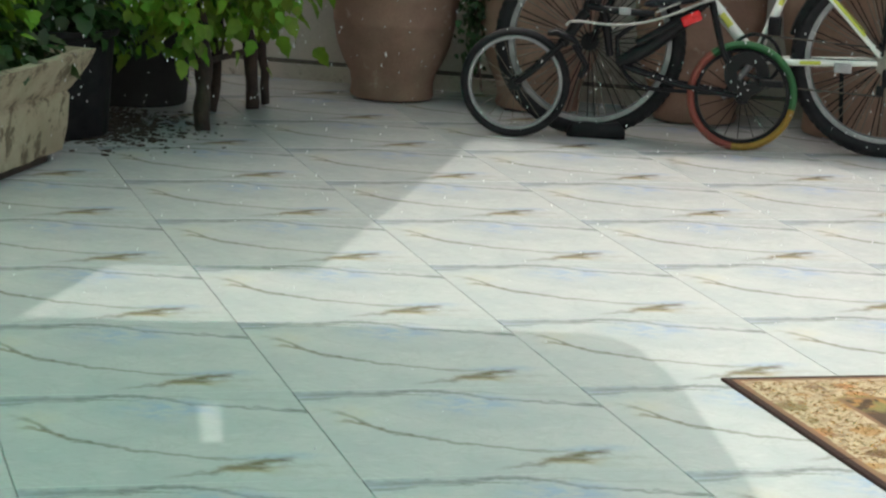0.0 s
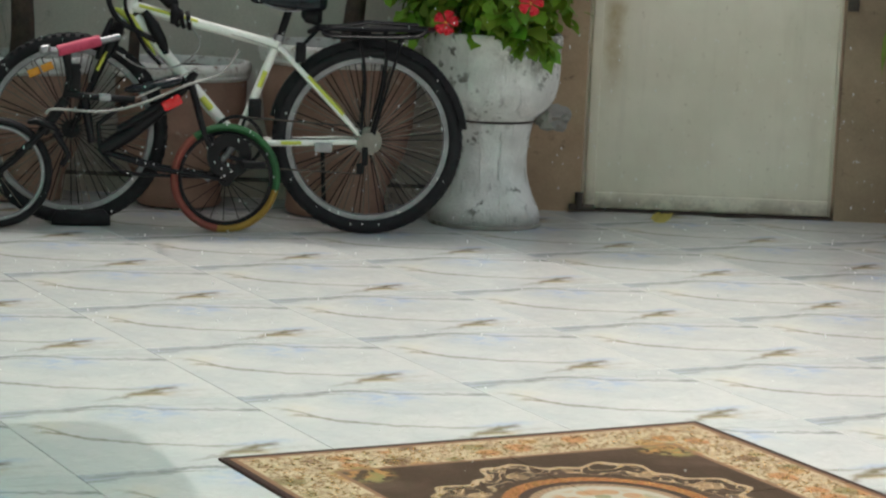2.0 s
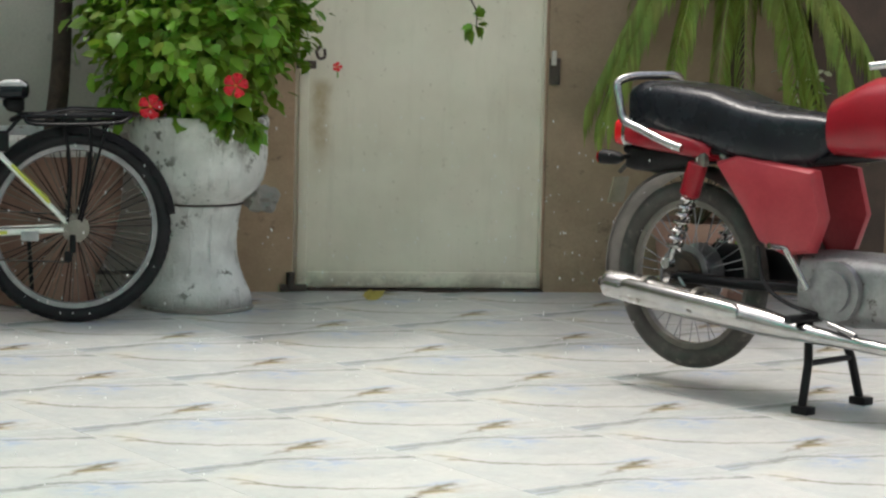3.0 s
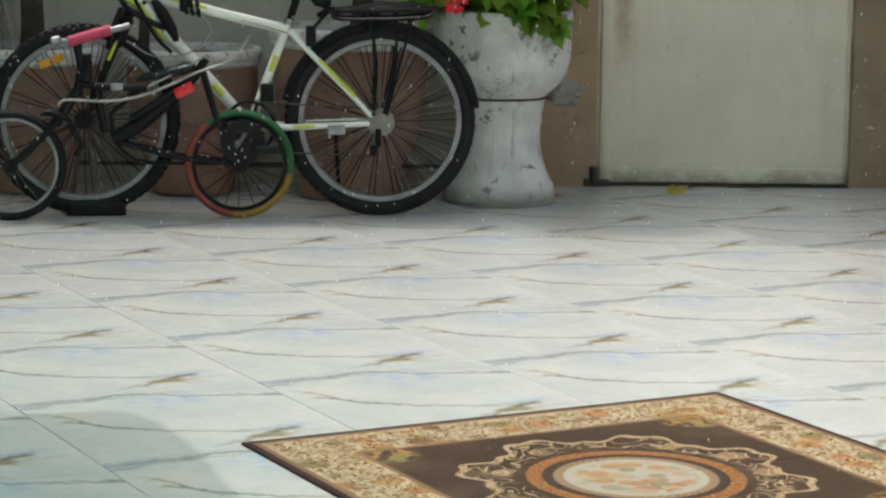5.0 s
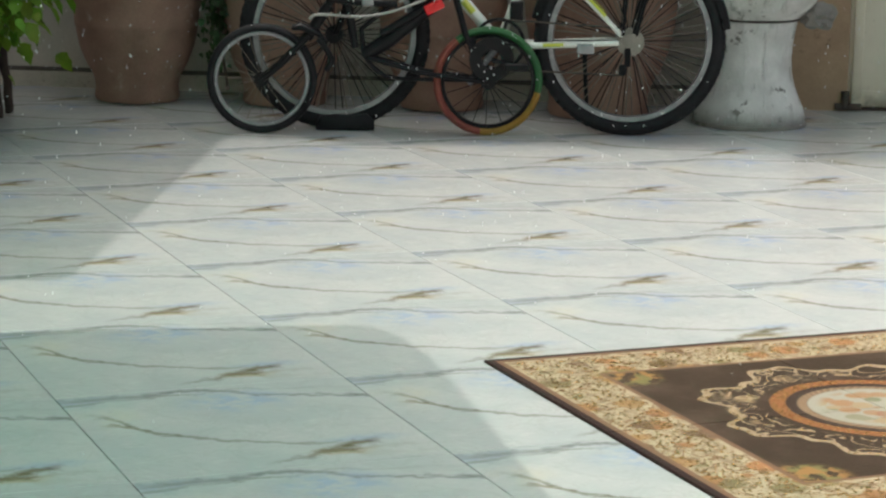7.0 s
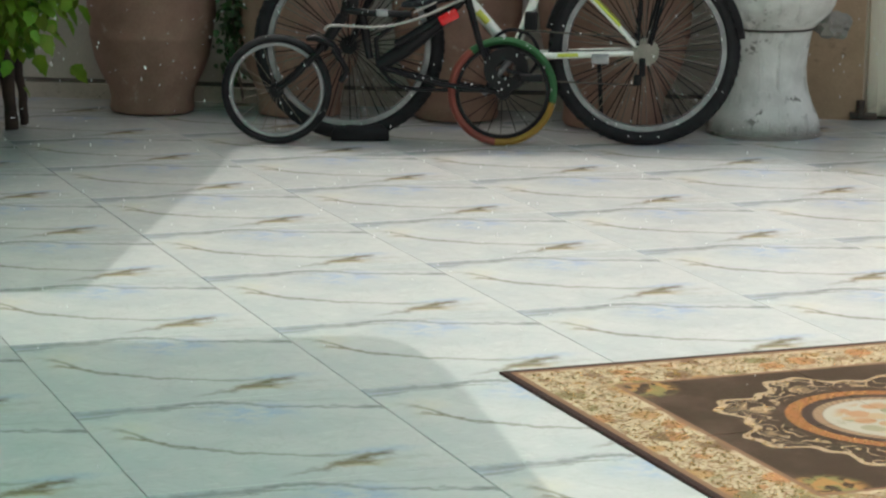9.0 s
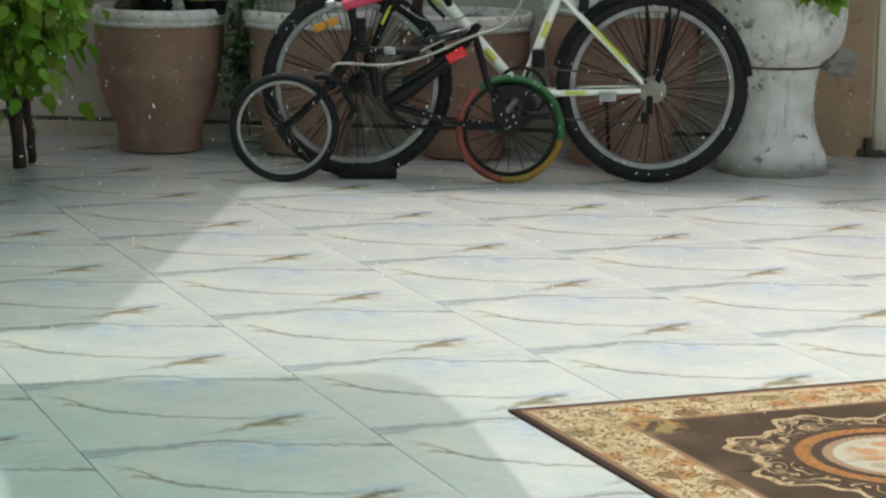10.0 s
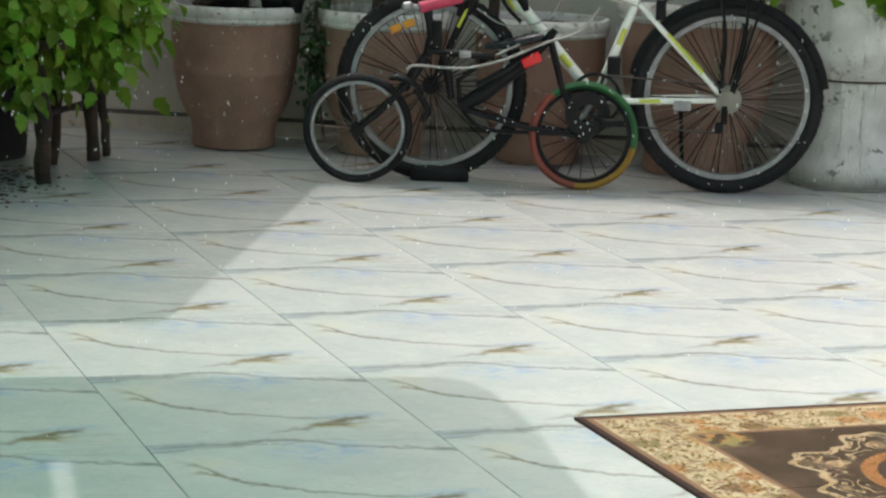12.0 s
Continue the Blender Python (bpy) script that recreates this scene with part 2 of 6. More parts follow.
def medallion_material(centre):
    """Gilded carpet pattern: border of flowers, dark field, scrolls, rope ring and cream disc."""
    k = Nodes("gilded_medallion")
    co = k.coords("Object", centre)
    x, y, _ = k.split(co)
    ax, ay = k.math("ABSOLUTE", x), k.math("ABSOLUTE", y)
    m = k.math("MAXIMUM", ax, ay)
    r = k.math("SQRT", k.math("ADD", k.math("MULTIPLY", x, x), k.math("MULTIPLY", y, y)))
    th = k.math("ARCTAN2", y, x)
    dark, cream, tan_, gold = (0.046, 0.027, 0.014), (0.45, 0.36, 0.23), (0.20, 0.11, 0.06), (0.60, 0.38, 0.12)
    orange, green, brown = (0.34, 0.15, 0.05), (0.10, 0.115, 0.045), (0.12, 0.055, 0.026)

    def band(v, lo, hi, e=0.003):
        return k.math("MULTIPLY", k.step(v, lo - e, lo + e), k.math("SUBTRACT", 1.0, k.step(v, hi - e, hi + e)))

    def vor(scale, feature="F1", out="Distance"):
        n = k.add("ShaderNodeTexVoronoi", feature=feature)
        n.inputs["Scale"].default_value = scale
        k.put(n.inputs["Vector"], co)
        return n.outputs[out]

    warp = k.noise(8.5, 2, 0.5, co)
    # flowers: discs of orange with green leaves round them
    d1 = vor(12)
    hue = k.split(vor(12, "F1", "Color"))[0]
    petal = k.ramp(hue, [(0.0, orange), (0.25, (0.36, 0.20, 0.075)), (0.45, (0.17, 0.15, 0.06)), (0.62, (0.40, 0.17, 0.06)), (0.85, brown)], "CONSTANT")
    fl = k.math("SUBTRACT", 1.0, k.step(k.math("ADD", d1, k.math("MULTIPLY_ADD", k.noise(50, 3, 0.6, co), 0.4, -0.2)), 0.34, 0.42))
    # scrolls: contour lines of a warped field
    sc = k.math("ABSOLUTE", k.math("SINE", k.math("MULTIPLY", warp, 40.0)))
    scroll = k.math("SUBTRACT", 1.0, k.step(sc, 0.22, 0.40))
    # Lighter mottling in the field's colour stands for sky mirrored in the polish.
    col = k.mix(k.math("MULTIPLY", k.step(k.noise(6, 4, 0.6, co), 0.45, 0.7), 0.6), dark, (0.10, 0.062, 0.04))
    # scroll wreath round the disc
    rr = k.math("MULTIPLY_ADD", k.math("SINE", k.math("MULTIPLY", th, 8.0)), 0.030, k.math("MULTIPLY_ADD", k.math("SINE", k.math("MULTIPLY", th, 24.0)), 0.010, 0.325))
    line = k.math("SUBTRACT", 1.0, k.step(k.math("ABSOLUTE", k.math("SUBTRACT", r, rr)), 0.006, 0.011))
    curls = k.math("MULTIPLY", scroll, k.math("MULTIPLY", k.step(r, 0.235, 0.25), k.math("SUBTRACT", 1.0, k.step(k.math("SUBTRACT", r, rr), -0.012, 0.004))))
    col = k.mix(k.math("MAXIMUM", line, curls), col, (0.40, 0.29, 0.18))
    wf = k.math("MULTIPLY", fl, band(r, 0.25, 0.31, 0.01))
    col = k.mix(k.math("MULTIPLY", wf, 0.5), col, (0.45, 0.30, 0.16))
    # rope ring, dark ring, tan ring, cream disc with flowers
    rope = k.math("SINE", k.math("ADD", k.math("MULTIPLY", th, 54.0), k.math("MULTIPLY", r, 260.0)))
    col = k.mix(band(r, 0.188, 0.220), col, k.mix(k.step(rope, -1.0, 1.0), (0.25, 0.095, 0.032), (0.34, 0.135, 0.046)))
    col = k.mix(band(r, 0.166, 0.188), col, (0.05, 0.03, 0.02))
    col = k.mix(band(r, 0.146, 0.166), col, k.mix(k.step(rope, -0.3, 0.5), (0.21, 0.13, 0.075), (0.29, 0.19, 0.11)))
    col = k.mix(k.math("SUBTRACT", 1.0, k.step(r, 0.143, 0.149)), col, (0.35, 0.32, 0.25))
    fl2 = k.math("SUBTRACT", 1.0, k.step(vor(24), 0.50, 0.58))
    disc_fl = k.math("MULTIPLY", k.math("MULTIPLY", k.math("MAXIMUM", fl, fl2), k.math("MULTIPLY_ADD", k.noise(70, 3, 0.7, co), 0.7, 0.4)), k.math("SUBTRACT", 1.0, k.step(r, 0.110, 0.135)))
    hue2 = k.split(vor(24, "F1", "Color"))[1]
    col = k.mix(disc_fl, col, k.ramp(hue2, [(0.0, (0.34, 0.16, 0.06)), (0.3, (0.15, 0.16, 0.075)), (0.5, (0.36, 0.24, 0.12)), (0.72, (0.22, 0.20, 0.11)), (0.9, (0.30, 0.12, 0.05))], "CONSTANT"))
    # corner bouquets
    cx, cy = k.math("SUBTRACT", ax, 0.375), k.math("SUBTRACT", ay, 0.375)
    cr = k.math("SQRT", k.math("ADD", k.math("MULTIPLY", cx, cx), k.math("MULTIPLY", cy, cy)))
    # border
    bcol = k.mix(scroll, cream, k.mix(k.noise(30, 2, 0.5, co), (0.20, 0.11, 0.055), (0.33, 0.21, 0.11)))
    bcol = k.mix(k.math("MULTIPLY", fl, 0.85), bcol, petal)
    bcol = k.mix(k.math("MULTIPLY", k.step(k.noise(30, 4, 0.65, co), 0.48, 0.62), 0.6), bcol, (0.16, 0.095, 0.05))
    col = k.mix(k.step(m, 0.416, 0.420), col, bcol)
    col = k.mix(k.math("MULTIPLY", k.math("SUBTRACT", 1.0, k.step(cr, 0.05, 0.085)), k.step(k.noise(38, 3, 0.6, co), 0.40, 0.52)), col, k.mix(k.step(k.noise(24, 2, 0.5, co), 0.45, 0.55), (0.32, 0.17, 0.055), (0.20, 0.17, 0.06)))
    col = k.mix(band(m, 0.408, 0.420), col, tan_)
    col = k.mix(band(m, 0.568, 0.584), col, tan_)
    col = k.mix(k.step(m, 0.580, 0.584), col, (0.030, 0.014, 0.010))
    # gold leaf flecks in the light parts
    light = k.math("MAXIMUM", k.math("MAXIMUM", line, curls), k.math("MAXIMUM", band(m, 0.43, 0.56), band(r, 0.188, 0.22)))
    fleck = k.math("MULTIPLY", k.step(k.noise(120, 3, 0.6, co), 0.54, 0.60), light)
    col = k.mix(fleck, col, gold)
    k.bump(k.math("MULTIPLY", k.noise(230, 2, 0.6, co), k.math("MULTIPLY_ADD", fleck, 3.0, 0.25)), 1.0, 0.003)
    return k.out(col, k.math("MULTIPLY_ADD", fleck, -0.30, 0.56), fleck, Specular_IOR_Level=0.12)


def gate_material():
    """Cream enamel on sheet steel, with a rust run under the latch and grime along the foot."""
    k = Nodes("gate_paint")
    co = k.coords()
    x, _, z = k.split(co)
    big, small = k.noise(3, 5, 0.6, co), k.noise(70, 3, 0.6, co)
    col = k.mix(k.step(big, 0.3, 0.7), (0.68, 0.64, 0.50), (0.77, 0.73, 0.585))
    st = k.add("ShaderNodeMapping")
    st.inputs["Scale"].default_value = (1.0, 1.0, 0.10)
    k.put(st.inputs["Vector"], co)
    col = k.mix(k.math("MULTIPLY", k.step(k.noise(24, 4, 0.6, st.outputs[0]), 0.50, 0.72), 0.16), col, (0.50, 0.46, 0.34))
    col = k.mix(k.math("MULTIPLY", k.step(k.noise(46, 3, 0.6, co), 0.66, 0.72), 0.4), col, (0.40, 0.34, 0.22))
    edge = k.math("MULTIPLY_ADD", k.noise(18, 4, 0.6, co), 0.05, -0.025)
    dx = k.math("DIVIDE", k.math("SUBTRACT", k.math("ADD", x, edge), 0.098), 0.048)
    run = k.math("MULTIPLY", k.math("SUBTRACT", 1.0, k.step(k.math("ABSOLUTE", dx), 0.05, 1.1)), k.math("MULTIPLY", k.step(z, 0.38, 0.66), k.math("SUBTRACT", 1.0, k.step(z, 0.77, 0.82))))
    col = k.mix(k.math("MULTIPLY", run, k.math("MULTIPLY_ADD", k.step(k.noise(14, 4, 0.6, co), 0.3, 0.7), 0.35, 0.45)), col, (0.36, 0.245, 0.085))
    foot = k.math("MULTIPLY", k.math("SUBTRACT", 1.0, k.step(k.math("ADD", z, edge), 0.02, 0.10)), k.step(k.noise(12, 5, 0.7, co), 0.35, 0.6))
    col = k.mix(k.math("MULTIPLY", foot, 0.55), col, (0.20, 0.17, 0.12))
    k.bump(k.math("ADD", k.math("MULTIPLY", k.noise(2.5, 3, 0.5, co), 3.0), k.math("MULTIPLY", small, 0.2)), 0.25, 0.004)
    return k.out(col, 0.42, 0.0)


def urn_material():
    """Whitewashed cement: lime bloom, mildew specks in clusters and a black stain at the rim."""
    k = Nodes("weathered_white_cement")
    co = k.coords()
    x, y, z = k.split(co)
    big, small = k.noise(8, 5, 0.6, co), k.noise(90, 3, 0.6, co)
    col = k.mix(k.step(big, 0.3, 0.7), (0.60, 0.60, 0.56), (0.80, 0.80, 0.76))
    patch = k.step(k.noise(5.5, 3, 0.5, co), 0.44, 0.60)
    speck = k.math("MULTIPLY", k.step(k.noise(24, 4, 0.65, co), 0.56, 0.64), patch)
    col = k.mix(k.math("MULTIPLY", speck, 0.85), col, (0.10, 0.095, 0.07))
    rim = k.math("MULTIPLY", k.step(k.math("MULTIPLY_ADD", k.noise(11, 5, 0.7, co), 0.30, z), 0.68, 0.80), k.step(k.math("SUBTRACT", x, k.math("MULTIPLY", y, 0.6)), -0.02, 0.14))
    col = k.mix(k.math("MULTIPLY", rim, k.math("MULTIPLY_ADD", k.step(k.noise(30, 4, 0.7, co), 0.42, 0.60), 0.75, 0.1)), col, (0.12, 0.115, 0.085))
    # Darker towards the foot, with an uneven upper edge.
    low_tone = k.math("SUBTRACT", 1.0, k.step(k.math("MULTIPLY_ADD", k.noise(16, 4, 0.7, co), -0.10, z), -0.05, 0.035))
    col = k.mix(k.math("MULTIPLY", low_tone, 0.75), col, (0.17, 0.165, 0.14))
    st = k.add("ShaderNodeMapping")
    st.inputs["Scale"].default_value = (1.0, 1.0, 0.12)
    k.put(st.inputs["Vector"], co)
    runs = k.step(k.noise(30, 4, 0.6, st.outputs[0]), 0.52, 0.70)
    col = k.mix(k.math("MULTIPLY", runs, 0.30), col, (0.36, 0.36, 0.33))
    k.bump(k.math("ADD", k.math("MULTIPLY", big, 0.7), k.math("ADD", small, k.math("MULTIPLY", runs, 1.2))), 0.8, 0.007)
    return k.out(col, 0.85, 0.0)


M = {}
M["tile"] = tile_material()
M["grout"] = pbr("grout", (0.34, 0.34, 0.31), (0.42, 0.41, 0.38), 0.85, scale=12)
M["ground"] = pbr("packed_earth", (0.22, 0.19, 0.15), (0.30, 0.26, 0.20), 0.9, scale=2, bump=0.3)
M["strip"] = pbr("wet_concrete", (0.21, 0.20, 0.175), (0.30, 0.285, 0.25), 0.7, scale=5, bump=0.4, dirt=(0.09, 0.085, 0.07), dirt_at=0.55)
M["wall"] = pbr("grey_plaster", (0.45, 0.42, 0.355), (0.55, 0.51, 0.435), 0.85, scale=2.2, bump=0.4, dirt=(0.30, 0.27, 0.22), dirt_at=0.58)
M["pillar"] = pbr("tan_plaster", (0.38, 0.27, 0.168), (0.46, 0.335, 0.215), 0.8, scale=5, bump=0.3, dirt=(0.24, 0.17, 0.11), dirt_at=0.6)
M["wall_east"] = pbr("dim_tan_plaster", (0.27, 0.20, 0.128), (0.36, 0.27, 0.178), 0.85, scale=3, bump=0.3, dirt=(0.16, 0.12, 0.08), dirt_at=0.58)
M["plinth"] = pbr("pale_cement_plinth", (0.44, 0.40, 0.33), (0.54, 0.49, 0.41), 0.85, scale=7, bump=0.4, dirt=(0.22, 0.19, 0.145), dirt_at=0.56)
M["joint"] = pbr("dark_joint", (0.09, 0.08, 0.065), (0.16, 0.145, 0.12), 0.9, scale=14, bump=0.4)
M["timber"] = pbr("dark_stained_timber", (0.045, 0.028, 0.018), (0.085, 0.052, 0.034), 0.6, scale=4, bump=0.3)
M["gate"] = gate_material()
M["gate_frame"] = pbr("gate_frame_paint", (0.44, 0.42, 0.35), (0.50, 0.48, 0.41), 0.5, scale=6, dirt=(0.2, 0.15, 0.1), dirt_at=0.66)
M["iron"] = pbr("dark_iron", (0.05, 0.045, 0.04), (0.10, 0.08, 0.06), 0.55, 0.5, scale=20)
M["terracotta"] = pbr("terracotta", (0.260, 0.150, 0.108), (0.360, 0.216, 0.158), 0.8, scale=6, bump=0.4, dirt=(0.44, 0.33, 0.26), dirt_at=0.60)
M["rim_paint"] = pbr("flaking_whitewash", (0.56, 0.55, 0.51), (0.72, 0.71, 0.67), 0.75, scale=17, bump=0.7, depth=0.006, dirt=(0.27, 0.19, 0.145), dirt_at=0.545)
M["urn"] = urn_material()
M["trough"] = pbr("cream_cement", (0.31, 0.26, 0.17), (0.42, 0.36, 0.25), 0.8, scale=5, bump=0.6, dirt=(0.13, 0.10, 0.06), dirt_at=0.50)
M["soil"] = pbr("dark_soil", (0.035, 0.025, 0.018), (0.07, 0.05, 0.035), 0.95, scale=25, bump=0.8, depth=0.01)
M["bark"] = pbr("dark_bark", (0.040, 0.028, 0.020), (0.085, 0.058, 0.040), 0.9, scale=18, bump=0.9, depth=0.01)
M["log"] = pbr("rough_log", (0.022, 0.015, 0.011), (0.055, 0.036, 0.024), 0.85, scale=14, bump=0.8, depth=0.008)
M["leaf"] = pbr("green_leaf", (0.11, 0.235, 0.016), (0.22, 0.38, 0.035), 0.5, scale=6, bump=0.1, island=0.8, Transmission_Weight=0.0, Subsurface_Weight=0.0)
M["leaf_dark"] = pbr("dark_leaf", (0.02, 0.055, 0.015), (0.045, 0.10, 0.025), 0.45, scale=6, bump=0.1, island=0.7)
M["leaf_lime"] = pbr("lime_leaf", (0.36, 0.46, 0.05), (0.50, 0.58, 0.10), 0.45, scale=6, bump=0.1, island=0.6)
M["frond"] = pbr("palm_frond", (0.15, 0.22, 0.035), (0.26, 0.34, 0.065), 0.5, scale=6, bump=0.1, island=0.7)
M["dry_frond"] = pbr("dry_frond", (0.05, 0.05, 0.02), (0.10, 0.085, 0.04), 0.6, scale=6, bump=0.1, island=0.5)
M["petal"] = pbr("red_petal", (0.52, 0.008, 0.018), (0.62, 0.014, 0.026), 0.5, scale=30, bump=0.1)
M["stamen"] = pbr("yellow_stamen", (0.7, 0.35, 0.04), (0.75, 0.45, 0.08), 0.6)
M["petal_white"] = pbr("white_petal", (0.55, 0.58, 0.38), (0.65, 0.66, 0.5), 0.6)
M["fallen"] = pbr("fallen_leaf", (0.26, 0.22, 0.03), (0.34, 0.28, 0.05), 0.5, scale=30)
M["tyre"] = pbr("tyre_rubber", (0.011, 0.011, 0.012), (0.020, 0.020, 0.021), 0.65, Specular_IOR_Level=0.2, scale=20, bump=0.3, dirt=(0.035, 0.034, 0.032), dirt_at=0.66)
M["tyre_dusty"] = pbr("dusty_tyre_rubber", (0.045, 0.042, 0.038), (0.075, 0.070, 0.062), 0.8, scale=14, bump=0.3, dirt=(0.13, 0.12, 0.10), dirt_at=0.55)
M["alloy"] = pbr("brushed_alloy", (0.24, 0.24, 0.25), (0.34, 0.34, 0.35), 0.42, 0.85, scale=20)
M["rim_grey"] = pbr("grey_rim", (0.21, 0.21, 0.22), (0.30, 0.30, 0.31), 0.4, 0.6, scale=20, dirt=(0.15, 0.14, 0.13), dirt_at=0.64)
M["spoke"] = pbr("steel_spoke", (0.15, 0.125, 0.098), (0.22, 0.19, 0.15), 0.5, 0.3, scale=30)
M["chrome"] = pbr("chrome", (0.40, 0.40, 0.39), (0.50, 0.49, 0.48), 0.24, 1.0, scale=12, bump=0.08, dirt=(0.26, 0.23, 0.19), dirt_at=0.58)
M["fender_metal"] = pbr("dull_steel_fender", (0.14, 0.132, 0.116), (0.235, 0.22, 0.195), 0.34, 0.6, scale=9, dirt=(0.22, 0.20, 0.17), dirt_at=0.6)
M["black"] = pbr("black_paint", (0.005, 0.005, 0.006), (0.010, 0.010, 0.011), 0.4, Specular_IOR_Level=0.2, scale=12, dirt=(0.06, 0.057, 0.05), dirt_at=0.68)
M["plastic"] = pbr("black_plastic", (0.006, 0.006, 0.007), (0.014, 0.014, 0.014), 0.5, Specular_IOR_Level=0.15, scale=20, bump=0.2)
M["vinyl"] = pbr("black_seat_vinyl", (0.007, 0.009, 0.012), (0.014, 0.017, 0.022), 0.27, Specular_IOR_Level=0.3, scale=8, fine=120, bump=0.5, depth=0.002, dirt=(0.035, 0.037, 0.04), dirt_at=0.66)
M["red"] = pbr("red_enamel", (0.23, 0.006, 0.014), (0.30, 0.010, 0.020), 0.3, scale=4, bump=0.05, Specular_IOR_Level=0.3, Coat_Weight=0.15, Coat_Roughness=0.12)
M["red_faded"] = pbr("faded_red_enamel", (0.30, 0.028, 0.040), (0.39, 0.048, 0.058), 0.4, scale=4, bump=0.05, Specular_IOR_Level=0.3, Coat_Weight=0.1, Coat_Roughness=0.25)
M["lens_red"] = pbr("red_reflector", (0.62, 0.012, 0.015), (0.75, 0.02, 0.025), 0.15, scale=40, bump=0.2)
M["lens_amber"] = pbr("amber_reflector", (0.72, 0.27, 0.02), (0.82, 0.36, 0.03), 0.2, scale=60, bump=0.2)
M["bike_white"] = pbr("white_bike_paint", (0.76, 0.77, 0.70), (0.84, 0.84, 0.78), 0.30, scale=6, bump=0.03, dirt=(0.42, 0.42, 0.34), dirt_at=0.68, Coat_Weight=0.3)
M["bike_yellow"] = pbr("yellow_bike_paint", (0.52, 0.56, 0.05), (0.60, 0.62, 0.09), 0.32, scale=6, bump=0.03, Coat_Weight=0.3)
M["grip_pink"] = pbr("pink_grip_rubber", (0.46, 0.035, 0.085), (0.56, 0.06, 0.12), 0.6, scale=30, bump=0.4)
M["tyre_red"] = pbr("faded_red_tyre", (0.20, 0.048, 0.034), (0.27, 0.066, 0.046), 0.7, scale=16, bump=0.3)
M["tyre_green"] = pbr("green_tyre", (0.016, 0.085, 0.025), (0.030, 0.13, 0.040), 0.65, scale=16, bump=0.3)
M["tyre_yellow"] = pbr("yellow_tyre", (0.27, 0.15, 0.02), (0.34, 0.20, 0.03), 0.7, scale=16, bump=0.3)
M["cable"] = pbr("grey_cable", (0.26, 0.25, 0.23), (0.34, 0.33, 0.30), 0.5, scale=20)
M["saddle_grey"] = pbr("light_grey_vinyl", (0.45, 0.45, 0.45), (0.55, 0.55, 0.55), 0.45, scale=20)
M["engine"] = pbr("cast_alloy", (0.26, 0.26, 0.26), (0.36, 0.36, 0.36), 0.5, 0.7, scale=18, dirt=(0.07, 0.06, 0.05), dirt_at=0.55)
M["plate"] = pbr("dull_plate", (0.19, 0.172, 0.118), (0.26, 0.235, 0.165), 0.5, scale=10)
M["ribbed"] = pbr("charcoal_ribbed_plastic", (0.012, 0.012, 0.011), (0.026, 0.026, 0.023), 0.75, scale=8, dirt=(0.060, 0.055, 0.04), dirt_at=0.6)
# Tone raised so the unseen walls throw more light back into the yard.
M["house"] = pbr("pale_bounce_paint", (0.68, 0.66, 0.60), (0.75, 0.73, 0.67), 0.8, scale=2, bump=0.2)


def canopy_material():
    """Green corrugated fibreglass: part of the daylight comes through it, green."""
    k = Nodes("green_fibreglass")
    co = k.coords()
    col = k.mix(k.step(k.noise(3, 4, 0.6, co), 0.35, 0.65), (0.265, 0.72, 0.60), (0.325, 0.78, 0.66))
    tr = k.add("ShaderNodeBsdfTranslucent")
    k.put(tr.inputs[0], col)
    k.put(k.bsdf.inputs["Base Color"], col)
    k.put(k.bsdf.inputs["Roughness"], 0.4)
    ms = k.add("ShaderNodeMixShader")
    ms.inputs[0].default_value = 0.78
    k.t.links.new(k.bsdf.outputs[0], ms.inputs[1])
    k.t.links.new(tr.outputs[0], ms.inputs[2])
    k.t.links.new(ms.outputs[0], k.t.nodes["Material Output"].inputs[0])
    return k.mat


M["canopy"] = canopy_material()
for name_ in ("leaf", "leaf_dark", "leaf_lime", "frond"):
    t_ = M[name_].node_tree
    pb = t_.nodes["Principled BSDF"]
    tl = t_.nodes.new("ShaderNodeBsdfTranslucent")
    t_.links.new(pb.inputs["Base Color"].links[0].from_socket, tl.inputs[0])
    mx = t_.nodes.new("ShaderNodeMixShader")
    mx.inputs[0].default_value = 0.35
    t_.links.new(pb.outputs[0], mx.inputs[1])
    t_.links.new(tl.outputs[0], mx.inputs[2])
    t_.links.new(mx.outputs[0], t_.nodes["Material Output"].inputs[0])


# ---- shapes ----
def mesh_of(name, bm, material, smooth=True):
    me = bpy.data.meshes.new(name)
    bmesh.ops.recalc_face_normals(bm, faces=bm.faces)
    bm.to_mesh(me)
    bm.free()
    me.materials.append(material)
    if smooth:
        me.polygons.foreach_set("use_smooth", [True] * len(me.polygons))
        me.set_sharp_from_angle(angle=radians(40))
    return me


def part(name, bm, material, parent, label="", at=None, smooth=True):
    """Links bm as one mesh object under parent."""
    data = bm if isinstance(bm, bpy.types.Mesh) else mesh_of(name, bm, material, smooth)
    ob = new(name, data)
    ob.parent = parent
    if at is not None:
        ob.matrix_basis = at
    return tagged(ob, label)


def thing(name, label, category, m=None, group="", kind=""):
    ob = new(name)
    ob.empty_display_size = 0.1
    if m is not None:
        ob.matrix_basis = m
    return tagged(ob, label, category, group, kind)


def solid(name, bm, material, label, category, m=None, group="", kind="", smooth=True):
    ob = new(name, mesh_of(name, bm, material, smooth))
    if m is not None:
        ob.matrix_basis = m
    return tagged(ob, label, category, group, kind)


